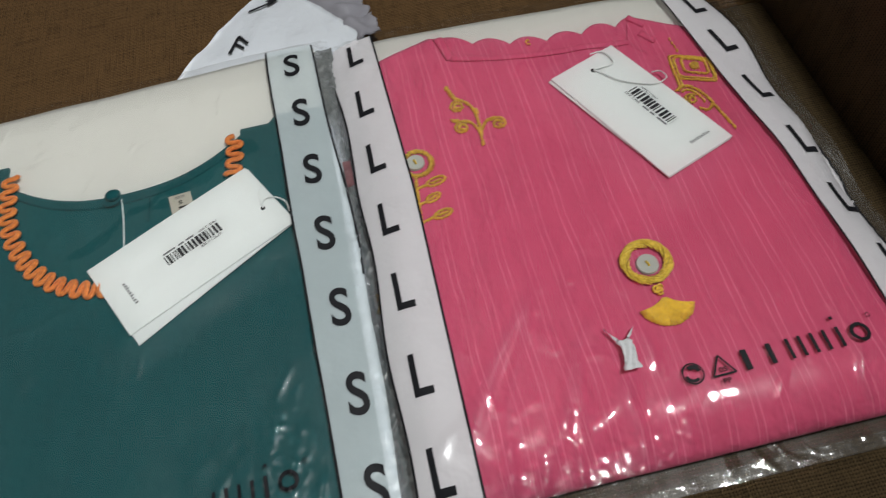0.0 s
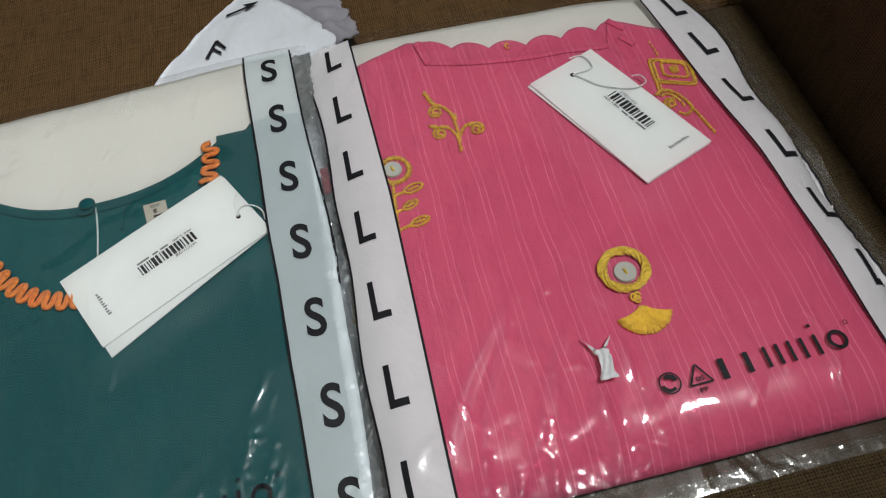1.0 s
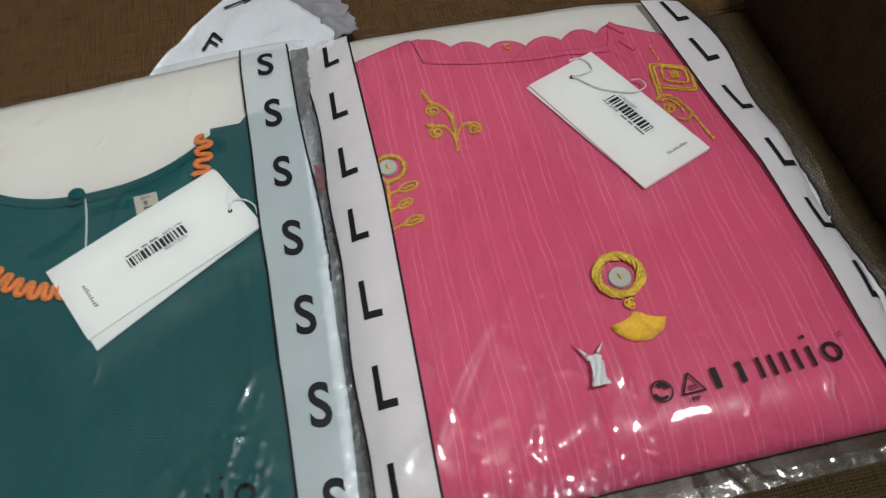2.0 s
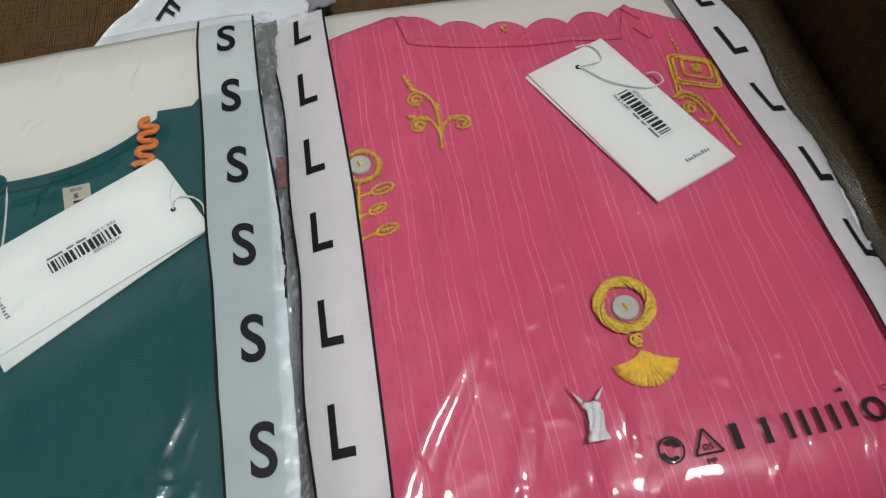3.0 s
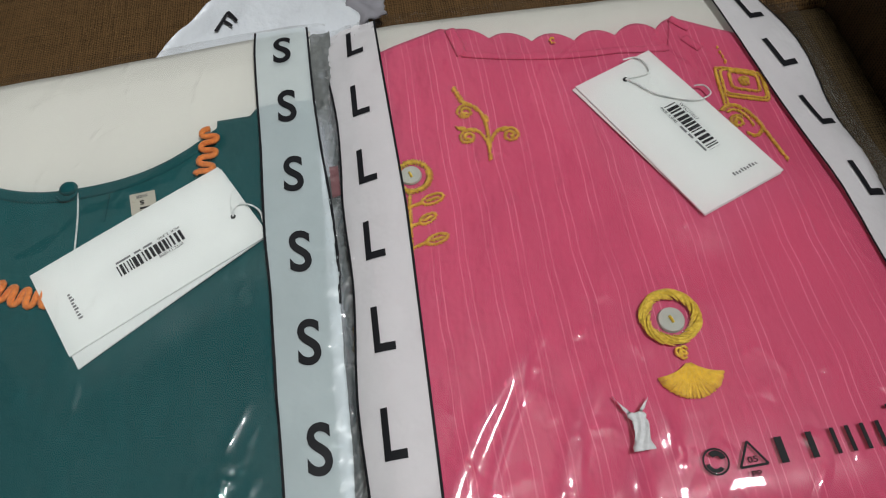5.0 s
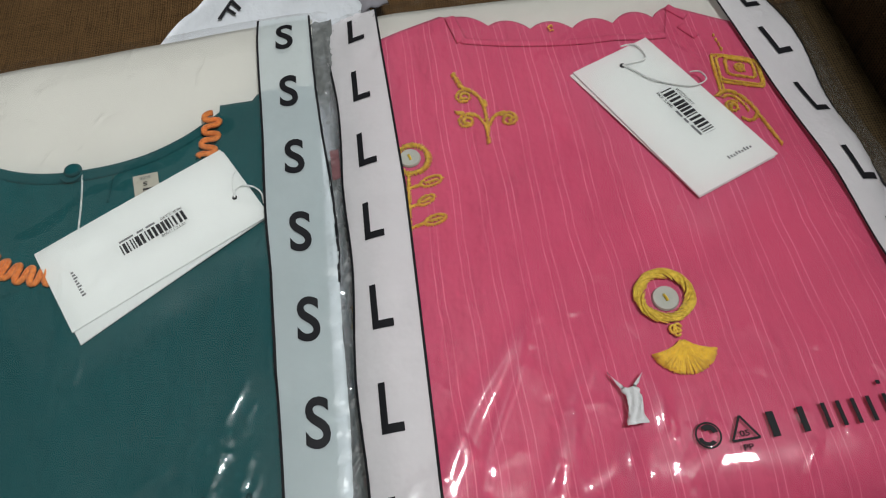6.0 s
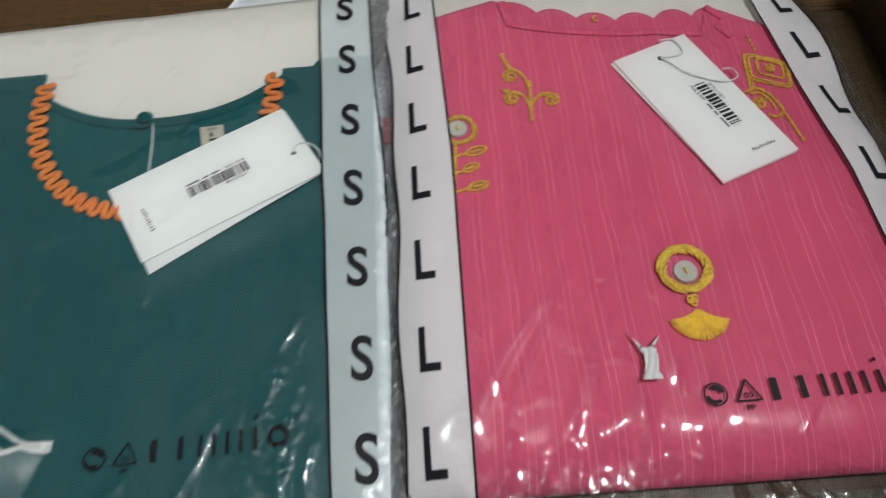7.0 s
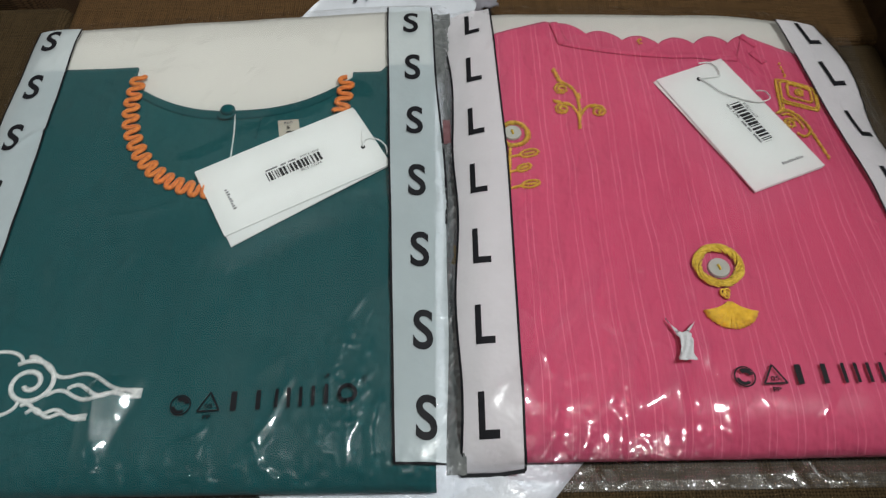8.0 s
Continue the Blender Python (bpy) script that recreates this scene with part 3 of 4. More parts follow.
part("size_letter", lettering("S", (-0.1205, 0.0595), 0.0024, 0.0030, teal_top, 0.0008, 3.3), "black", label_part, "", False)
part("size_word", lettering("SIZE", (-0.1210, 0.0637), 0.0062, 0.0018, teal_top, 0.0008, 3.25), "grey_print", label_part, "", False)
bars = slab([(-0.1215, 0.0562), (-0.1155, 0.0566), (-0.1153, 0.0554), (-0.1213, 0.0550)], teal_top, 0.0008, 0.0003)
slab([(-0.1211, 0.0542), (-0.1151, 0.0546), (-0.1149, 0.0532), (-0.1209, 0.0528)], teal_top, 0.0008, 0.0003, bars)
part("brand_mark", bars, "black", label_part, "", False)


# white corded motif on the teal front
def stroke(bm, pts, r=0.0012):
    return tube(on(teal_top, 0.0004, pts), r, bm, 6, None, 0.6)


motif = stroke(None, [(-0.243 + (0.0155 - 0.0126 * k) * math.cos(a), -0.1155 + (0.0135 - 0.011 * k) * math.sin(a)) for k, a in [(i / 60, 2.2 - i / 60 * 11.0) for i in range(61)]], 0.0015)
part("spiral", motif, "white_thread", tunic, "white corded spiral motif")


def wave_line(x0, y0, x1, y1, waves, amp, fade, lead=0.0):
    out = []
    for s in steps(0, 1, 36):
        out.append((x0 + (x1 - x0) * s, y0 + (y1 - y0) * s + amp * (1 - fade * s) * math.sin(2 * math.pi * waves * s + lead)))
    return out


for x0, y0, x1, y1, waves, amp, lead in ((-0.247, -0.1035, -0.1795, -0.1215, 2.0, 0.0042, 0.9), (-0.221, -0.1195, -0.1795, -0.1220, 1.6, 0.0034, 0.2), (-0.232, -0.1225, -0.1795, -0.1230, 1.8, 0.0032, 0.0),
                                         (-0.244, -0.1285, -0.2065, -0.1345, 2.2, 0.0024, 0.3), (-0.240, -0.1310, -0.2065, -0.1355, 2.2, 0.0022, -0.4)):
    part("wavy_line", stroke(None, wave_line(x0, y0, x1, y1, waves, amp, 0.75, lead)), "white_thread", tunic, "white corded wavy line")
part("wavy_line", stroke(None, [(-0.262 + 0.012 * math.cos(a), -0.104 + 0.007 * math.sin(a)) for a in steps(2.6, 0.0, 14)]), "white_thread", tunic, "white corded wavy line")
part("wavy_line", stroke(None, [(-0.262 + 0.016 * math.cos(a), -0.126 + 0.008 * math.sin(a)) for a in steps(-2.8, 0.2, 14)]), "white_thread", tunic, "white corded wavy line")

# ---- pink garment ----
pink_board = thing("backing_card", (0.13, 0.0, 0.004), "white backing card inside the pink garment's bag", "card")
part("sheet", columns(steps(0.004, 0.250, 50), lambda x: -0.150, lambda x: 0.172 - 0.085 * x, 60, pink_top, -0.0022, 0.0012), "card", pink_board)

kurta = thing("pink_kurta", (0.13, -0.01, 0.002), "folded bright pink striped cotton kurta with yellow embroidery", "kurta")


def inner_line(x):
    return 0.1130 + 2.2 * (x - 0.155) ** 2 - 0.2 * max(0.0, x - 0.159)


def pink_edge(x):
    if x < 0.0585:
        return 0.1395 + 0.0145 * max(0.0, (x - 0.012) / 0.0465) ** 1.1
    if x < 0.0645:
        return 0.1540 - (x - 0.0585) * 0.5
    if x < 0.0690:
        return 0.151 - (x - 0.0645) / 0.0045 * 0.0235
    if x < 0.1880:
        return inner_line(x)
    if x < 0.1960:
        return inner_line(x) + (x - 0.188) / 0.008 * 0.0235
    return 0.1325 - 0.52 * (x - 0.196) + 0.004 * max(0.0, (x - 0.22) / 0.04)


def scallop(x):
    s = (x - 0.0625) / 0.0246
    return 0.1240 + (3.2 if x < 0.152 else 0.5) * (x - 0.152) ** 2 + 0.0072 * abs(math.sin(math.pi * s)) ** 0.75


pink_cols = steps(0.002, 0.0580, 22) + steps(0.0585, 0.0700, 14) + steps(0.0715, 0.1870, 40) + steps(0.1878, 0.1965, 8) + steps(0.1990, 0.2620, 26)
part("body", columns(pink_cols, lambda x: -0.1585, pink_edge, 100, pink_top, 0.0, 0.007), "pink", kurta)
part("back_neck_band", columns(steps(0.0615, 0.1965, 135), lambda x: inner_line(x) - 0.014, scallop, 14, pink_top, -0.0007, 0.0010), "pink", kurta, "scalloped pink back neck edge")
part("neck_fold", tube(on(pink_top, 0.0004, [(x, inner_line(x) - 0.0012) for x in steps(0.069, 0.188, 40)]), 0.0026, None, 8, None, 0.30), "pink", kurta)
part("collar_edge", tube(on(pink_top, 0.0004, [(0.0645 + 0.0045 * s, 0.151 - 0.0240 * s) for s in steps(0, 1, 10)]), 0.0034, None, 8, None, 0.22), "pink", kurta)
part("collar_edge", tube(on(pink_top, 0.0004, [(0.1955 + 0.009 * s, 0.131 - 0.010 * s) for s in steps(0, 1, 8)]), 0.0026, None, 8, None, 0.25), "pink", kurta)
part("collar_edge", tube(on(pink_top, 0.0004, [(0.1990 + 0.007 * s, 0.115 - 0.0105 * s) for s in steps(0, 1, 8)]), 0.0026, None, 8, None, 0.25), "pink", kurta)


def satin(pts, radius, taper=None, lift=0.0006, seed=1):
    """A line of satin stitch: a low core wound with short slanting stitches."""
    bm = tube(on(pink_top, lift, pts), radius * 0.5, None, 6, taper, 0.5)
    rng = random.Random(seed)
    total = sum((Vector(b) - Vector(a)).length for a, b in zip(pts, pts[1:]))
    count = max(6, int(total / 0.00092))
    for i in range(count):
        if rng.random() < 0.06:
            continue
        f = (i + 0.5) / count * (len(pts) - 1)
        k = min(int(f), len(pts) - 2)
        a, b = Vector(pts[k]), Vector(pts[k + 1])
        p = a.lerp(b, f - k)
        d = (b - a).normalized()
        n = Vector((-d.y, d.x))
        r = radius * (taper(i / count) if taper else 1.0)
        slant = 0.0007 + rng.uniform(-0.0004, 0.0005)
        e0, e1 = p + n * r * rng.uniform(0.8, 1.25) - d * slant, p - n * r * rng.uniform(0.8, 1.25) + d * slant
        z = pink_top(p.x, p.y) + lift
        tube([(e0.x, e0.y, z - 0.0003), (p.x, p.y, z + radius * rng.uniform(0.6, 1.0)), (e1.x, e1.y, z - 0.0003)], 0.00036, bm, 5)
    return bm


def whorl(cx, cy, r, turns, start, way=1):
    return [(cx + r * (1 - 0.8 * s) * math.cos(start + way * 2 * math.pi * turns * s), cy + r * (1 - 0.8 * s) * math.sin(start + way * 2 * math.pi * turns * s)) for s in steps(0, 1, 30)]


def leaf(ax, ay, bx, by, fat):
    dx, dy = bx - ax, by - ay
    out = []
    for s in steps(0, 1, 22):
        a = 2 * math.pi * s
        u, v = 0.5 - 0.5 * math.cos(a), math.sin(a) * fat
        out.append((ax + dx * u - dy * v, ay + dy * u + dx * v))
    return out


def curve_through(pts, n=6):
    """A rounded plan line through a few places."""
    out = []
    for i in range(len(pts) - 1):
        p0, p1, p2, p3 = (Vector(pts[max(0, min(len(pts) - 1, i + k))]) for k in (-1, 0, 1, 2))
        for j in range(n):
            t = j / n
            q = 0.5 * ((2 * p1) + (p2 - p0) * t + (2 * p0 - 5 * p1 + 4 * p2 - p3) * t * t + (3 * p1 - p0 - 3 * p2 + p3) * t ** 3)
            out.append((q.x, q.y))
    return out + [tuple(pts[-1])]


sprig = [
    ("stem", curve_through([(0.0728, 0.0490), (0.0733, 0.0580), (0.0742, 0.0670), (0.0738, 0.0770), (0.0712, 0.0845), (0.0665, 0.0895), (0.0632, 0.0915)]), 0.0011),
    ("curl", whorl(0.0640, 0.0843, 0.0052, 1.7, 0.9), 0.0009),
    ("curl", whorl(0.0630, 0.0665, 0.0052, 1.7, 0.6), 0.0009),
    ("curl", whorl(0.0862, 0.0632, 0.0052, 1.7, 2.5, -1), 0.0009),
    ("tendril", curve_through([(0.0733, 0.0590), (0.0710, 0.0665), (0.0675, 0.0708), (0.0640, 0.0718)]), 0.0009),
    ("tendril", curve_through([(0.0733, 0.0575), (0.0765, 0.0640), (0.0805, 0.0680), (0.0850, 0.0685)]), 0.0009),
    ("bud", [(0.0632 - 0.0032 * s, 0.0915 + 0.0115 * s) for s in steps(0, 1, 8)], 0.0015),
    ("bud", [(0.0575 + 0.005 * s, 0.0738 - 0.0014 * s) for s in steps(0, 1, 6)], 0.0014),
    ("bud", [(0.0742 + 0.0010 * s, 0.0790 - 0.0045 * s) for s in steps(0, 1, 6)], 0.0015),
]


def motif_group(name, pieces, label):
    """An embroidered motif as one part of the kurta, each stitched line a piece of its own."""
    base = None
    for i, (kind, pts, r) in enumerate(pieces):
        bm = satin(pts, r, seed=i + len(name))
        if base is None:
            base = part(name, bm, "yellow", kurta, label)
        else:
            part(kind, bm, "yellow", base)
    return base


motif_group("sprig_embroidery", sprig, "yellow embroidered sprig with three curls")
motif_group("leaf_embroidery", [
    ("stem", [(0.0265 - 0.0040 * s, 0.036 - 0.048 * s) for s in steps(0, 1, 14)], 0.0010),
    ("leaf", leaf(0.0325, 0.0290, 0.0440, 0.0318, 0.24), 0.0008), ("leaf", leaf(0.0300, 0.0168, 0.0385, 0.0208, 0.26), 0.0008),
    ("leaf", leaf(0.0320, 0.0045, 0.0428, 0.0072, 0.24), 0.0008),
    ("stalk", [(0.0235 + 0.0095 * s, 0.0268 + 0.0025 * s) for s in steps(0, 1, 5)], 0.0009), ("stalk", [(0.0235 + 0.0070 * s, 0.0150 + 0.0022 * s) for s in steps(0, 1, 5)], 0.0009),
    ("stalk", [(0.0235 + 0.0090 * s, 0.0025 + 0.0025 * s) for s in steps(0, 1, 5)], 0.0009),
    ("leaf_vein", [(0.0345 + 0.007 * s, 0.0295 + 0.0015 * s) for s in steps(0, 1, 5)], 0.0008), ("leaf_vein", [(0.0315 + 0.005 * s, 0.0175 + 0.0024 * s) for s in steps(0, 1, 5)], 0.0008),
    ("leaf_vein", [(0.0340 + 0.007 * s, 0.0052 + 0.0014 * s) for s in steps(0, 1, 5)], 0.0008),
    ("ring", [(0.0295 + 0.0092 * math.cos(a), 0.0465 + 0.0095 * math.sin(a)) for a in steps(-2.4, 2.6, 30)], 0.0017),
], "yellow embroidered leaves below a ringed button")
RIGHT = Vector((0.2207, 0.0752))


def square_ring(half, r, shift=(0.0, 0.0), from_=0.0):
    """A slanted, soft-cornered square of stitches."""
    out = []
    for a in steps(from_, from_ + 2 * math.pi, 44):
        k = 1 / (abs(math.cos(a)) ** 7 + abs(math.sin(a)) ** 7) ** (1 / 7)
        px, py = half * 1.18 * k * math.cos(a), half * 0.95 * k * math.sin(a)
        out.append((RIGHT.x + shift[0] + px + 0.14 * py, RIGHT.y + shift[1] + py - 0.26 * px))
    return ("square", out, r)


motif_group("square_embroidery", [
    square_ring(0.0112, 0.0008), square_ring(0.0096, 0.0006, (0.0008, 0.0002)), square_ring(0.0066, 0.0009, (0.0020, 0.0016)),
    ("curl", whorl(RIGHT.x + 0.0020, RIGHT.y + 0.0015, 0.0036, 1.6, 0.4), 0.0008),
    ("dot", [(0.2160, 0.1045), (0.2162, 0.1035)], 0.0006), ("dot", [(0.2163, 0.1010), (0.2166, 0.0998)], 0.0006),
    ("dot", [(0.2166, 0.0972), (0.2169, 0.0960)], 0.0007), ("dot", [(0.2168, 0.0935), (0.2172, 0.0920)], 0.0008),
    ("dotted_line", [(0.2092 - 0.0038 * s, 0.0890 - 0.029 * s) for s in steps(0, 1, 10)], 0.0008),
    ("dotted_line", [(0.2110 - 0.0036 * s, 0.0860 - 0.026 * s) for s in steps(0, 1, 10)], 0.0006),
    ("fan_edge", curve_through([(0.2022, 0.0575), (0.2065, 0.0605), (0.2115, 0.0600), (0.2160, 0.0555), (0.2190, 0.0490), (0.2205, 0.0430)]), 0.0012),
    ("fan_edge", curve_through([(0.2050, 0.0560), (0.2085, 0.0575), (0.2125, 0.0550), (0.2150, 0.0500), (0.2160, 0.0450)]), 0.0008),
    ("curl", whorl(0.2085, 0.0490, 0.0046, 1.5, 0.6), 0.0009),
    ("curl", curve_through([(0.2105, 0.0410), (0.2135, 0.0385), (0.2170, 0.0392), (0.2192, 0.0420)]), 0.0009),
    ("tail", curve_through([(0.2200, 0.0440), (0.2218, 0.0360), (0.2235, 0.0280), (0.2252, 0.0205)]), 0.0010),
], "yellow embroidered square spiral and curling tail")


def shell_button(cx, cy, r, name="shell_button"):
    bm = bmesh.new()
    z = pink_top(cx, cy) + 0.0012
    bmesh.ops.create_cone(bm, cap_ends=True, segments=28, radius1=r, radius2=r * 0.92, depth=0.0012, matrix=Matrix.Translation((cx, cy, z)))
    ob = part(name, bm, "shell", kurta, "pale shell button sewn on with yellow thread", False)
    part("button_thread", tube([(cx - 0.0006, cy + 0.0016, z + 0.0007), (cx, cy, z + 0.0012), (cx + 0.0004, cy - 0.0018, z + 0.0007)], 0.0007), "tassel", ob)
    return ob


shell_button(0.0285, 0.0470, 0.0060)
WX, WY = 0.1385, -0.0556
shell_button(WX + 0.0003, WY - 0.0012, 0.0064)


def wreath():
    """A ring of yellow cords laid like a rope, built strand by strand."""
    bm = bmesh.new()
    rng = random.Random(5)
    for i in range(104):
        a = 2 * math.pi * i / 104 + rng.uniform(-0.05, 0.05)
        r0, r1 = rng.uniform(0.0128, 0.0141), rng.uniform(0.0086, 0.0100)
        long_ = rng.uniform(1.0, 1.5)
        lift = rng.uniform(0.0, 0.0010)
        pts = []
        for s in steps(0, 1, 9):
            r = r0 + (r1 - r0) * s + 0.0006 * math.sin(math.pi * s)
            b = a - long_ * s
            z = pink_top(WX, WY) + 0.0006 + lift + 0.0015 * math.sin(math.pi * (0.15 + 0.7 * s))
            pts.append((WX + r * math.cos(b) * 1.03, WY + r * math.sin(b), z))
        tube(pts, 0.00062, bm, 5, lambda s: 0.45 + 0.65 * math.sin(math.pi * s))
    return bm


ring = part("wreath", wreath(), "yellow", kurta, "yellow braided thread ring round a button")
knot = bmesh.new()
for k, (ox, oy) in enumerate(((-0.0012, 0.0), (0.0010, 0.0004), (0.0002, -0.0014))):
    tube(on(pink_top, 0.0014, [(0.1390 + ox + 0.0016 * math.cos(a), -0.0725 + oy + 0.0020 * math.sin(a)) for a in steps(0, 5.6, 10)]), 0.0007, knot, 5)
part("knot", knot, "yellow", kurta, "small yellow thread knot")


def tassel():
    bm = bmesh.new()
    rng = random.Random(9)
    for i in range(150):
        f = i / 149
        a = radians(-172 + 158 * f) + rng.uniform(-0.03, 0.03)
        far = 0.0155 + 0.0015 * math.sin(math.pi * f) + rng.uniform(-0.0005, 0.0005)
        near = 0.0015 + rng.uniform(0, 0.001)
        bend = 0.25
        pts = []
        for s in steps(0, 1, 4):
            r = near + (far - near) * s
            b = -math.pi / 2 + (a + math.pi / 2) * (0.55 + 0.45 * s ** 0.7) * 0.82
            x, y = 0.1400 + r * math.cos(b) * 1.05, -0.0768 + r * math.sin(b) * 1.02
            pts.append((x, y, pink_top(x, y) + 0.0008 + 0.0008 * (1 - s) + rng.uniform(0, 0.0006)))
        tube(pts, 0.00027, bm, 4, lambda s: 0.7 + 0.5 * s)
    return bm


part("side_stitch", tube([(-0.0110 + 0.001 * math.sin(4 * s), -0.030 - 0.012 * s, 0.0135) for s in steps(0, 1, 8)], 0.0014), "yellow", kurta, "yellow embroidery at the side fold")
part("tassel", tassel(), "tassel", kurta, "spread yellow silk tassel")
part("bow_stitch", satin([(0.1235 + 0.0015 * math.cos(a), 0.1265 + 0.0022 * math.sin(a)) for a in steps(0.8, 5.2, 8)], 0.0006), "yellow", kurta, "tiny yellow stitch on the back neck")


# ---- hang tags ----
def hang_tag(corner, along, across, long_, wide, surface, back_shift, label, name="hang_tag"):
    """A stack of two white cards; corner, along (its length) and across in the plan."""
    ax, ay = along
    bx, by = across
    at = lambda u, v: (corner[0] + ax * u + bx * v, corner[1] + ay * u + by * v)
    mid = at(long_ / 2, wide / 2)
    height = max(surface(*at(u * long_ / 6, v * wide / 4)) for u in range(7) for v in range(5))
    tag = thing(name, (mid[0], mid[1], surface(*mid)), label, "tag", "hang tags on the garments")

    def face(u, v):
        """Height of the front card: a slight bow over its length."""
        return height + 0.0018 + 0.0004 * math.sin(math.pi * u / long_)

    def plate(u0, u1, v0, v1, drop, thick, skew=0.0):
        bm = bmesh.new()
        n = 12
        rows = [[bm.verts.new((*at(u0 + (u1 - u0) * i / n, v + skew * (1 - i / n)), face(u0 + (u1 - u0) * i / n, v) - d)) for v, d in ((v0, drop), (v1, drop), (v1, drop + thick), (v0, drop + thick))] for i in range(n + 1)]
        for a, b in zip(rows, rows[1:]):
            for k in range(4):
                bm.faces.new((a[k], b[k], b[(k + 1) % 4], a[(k + 1) % 4]))
        bm.faces.new(rows[0])
        bm.faces.new(rows[-1][::-1])
        return bm

    card = part("front_card", plate(0, long_, 0, wide, 0.0, 0.0005), "tag_card", tag, "", False)
    du, dv = back_shift
    part("back_card", plate(du, long_ + du, 0.0004, wide - 0.0016, 0.0009, 0.0005, dv), "tag_card", tag, "", False)

    def flat(u, v):
        x, y = at(u, v)
        return (x, y, face(u, v) + 0.0002)

    return tag, card, at, face, plate, flat


def bars_on(plate, boxes):
    """Plain printed bars on a card: boxes of u0, u1, v0, v1."""
    whole = bmesh.new()
    for u0, u1, v0, v1 in boxes:
        piece = plate(u0, u1, v0, v1, -0.00015, 0.0001)
        mesh = bpy.data.meshes.new("piece")
        piece.to_mesh(mesh)
        piece.free()
        whole.from_mesh(mesh)
        bpy.data.meshes.remove(mesh)
    return whole


def barcode(plate, u0, u1, v0, v1, seed):
    rng = random.Random(seed)
    boxes, u = [], u0
    while u < u1:
        w = rng.choice((0.0007, 0.0007, 0.0011, 0.0016, 0.0021))
        boxes.append((u, min(u + w, u1), v0, v1))
        u += w + rng.choice((0.0007, 0.0009, 0.0013))
    return bars_on(plate, boxes)


def tag_print(card, at, face, plate, seed, long_, u0, u1, v0, v1, code, price, flip, turn, url):
    part("barcode", barcode(plate, u0, u1, v0, v1, seed), "black", card, "", False)
    height = lambda x, y: face(long_ / 2, 0) + 0.0003
    near, far = (v1 + 0.0018, v0 - 0.0018) if not flip else (v0 - 0.0018, v1 + 0.0018)
    cu, pu = u0 + (u1 - u0) * (0.26 if not flip else 0.76), u0 + (u1 - u0) * (0.16 if not flip else 0.84)
    part("code_text", lettering(code, at(cu, near), 0.0140, 0.0020, height, 0.0, turn, 0.0), "black", card, "", False)
    part("price_text", lettering(price, at(pu, far), 0.0125, 0.0018, height, 0.0, turn, 0.0), "black", card, "", False)
    rest = [(u0 + (u1 - u0) * (a if not flip else 1 - b), u0 + (u1 - u0) * (b if not flip else 1 - a), far - 0.0006, far + 0.0006) for a, b in ((0.42, 0.56), (0.60, 0.70), (0.76, 0.98))]
    part("printed_bars", bars_on(plate, rest), "grey_print", card, "", False)
    part("printed_bars", bars_on(plate, url), "grey_print", card, "", False)


def string_path(at, face, pts):
    return [(*at(u, v), face(max(0, u), v) + z) for u, v, z in pts]


def punched(card, at, face, u, v, r):
    bm = bmesh.new()
    bmesh.ops.create_cone(bm, cap_ends=True, segments=16, radius1=r, radius2=r, depth=0.0002, matrix=Matrix.Translation((*at(u, v), face(u, 0) + 0.0002)))
    return part("punched_hole", bm, "black", card, "", False)


# pink one: its length runs down and to the right
tag, card, at, face, plate, flat = hang_tag(*PINK_TAG, pink_top, (0.0004, -0.0026), "white card hang tag with a barcode on pink kurta")
tag_print(card, at, face, plate, 3, 0.105, 0.0385, 0.0738, 0.0292, 0.0362, "WTC111017", "PKR 3,990", False, math.atan2(PINK_TAG[1][1], PINK_TAG[1][0]), [(0.0908 + 0.0004 * (i % 3), 0.0930, 0.0282 + 0.0017 * i, 0.0291 + 0.0017 * i) for i in range(9)])
punched(card, at, face, 0.0110, 0.0256, 0.0016)
STRING = [
    [(0.0110, 0.0256, 0.0004), (0.0135, 0.0320, 0.0012), (0.0144, 0.0385, 0.0014), (0.0080, 0.0415, 0.0013), (0.0014, 0.0403, 0.0012), (-0.0016, 0.0337, 0.0006)],
    [(0.0110, 0.0256, 0.0004), (0.0169, 0.0276, 0.0012), (0.0280, 0.0309, 0.0014), (0.0377, 0.0381, 0.0013), (0.0447, 0.0464, 0.0012), (0.0445, 0.0553, 0.0008), (0.0378, 0.0569, 0.0002), (0.0345, 0.0530, -0.0006)],
]


def smooth_line(pts, n=6):
    """Fill in a rounded line through a few places."""
    out = []
    for i in range(len(pts) - 1):
        p0, p1, p2, p3 = (Vector(pts[max(0, min(len(pts) - 1, i + k))]) for k in (-1, 0, 1, 2))
        for j in range(n):
            t = j / n
            out.append(0.5 * ((2 * p1) + (p2 - p0) * t + (2 * p0 - 5 * p1 + 4 * p2 - p3) * t * t + (3 * p1 - p0 - 3 * p2 + p3) * t ** 3))
    return out + [Vector(pts[-1])]


for line in STRING:
    part("string", tube(smooth_line(string_path(at, face, line)), 0.00050), "white_thread", tag, "thin white tag string")

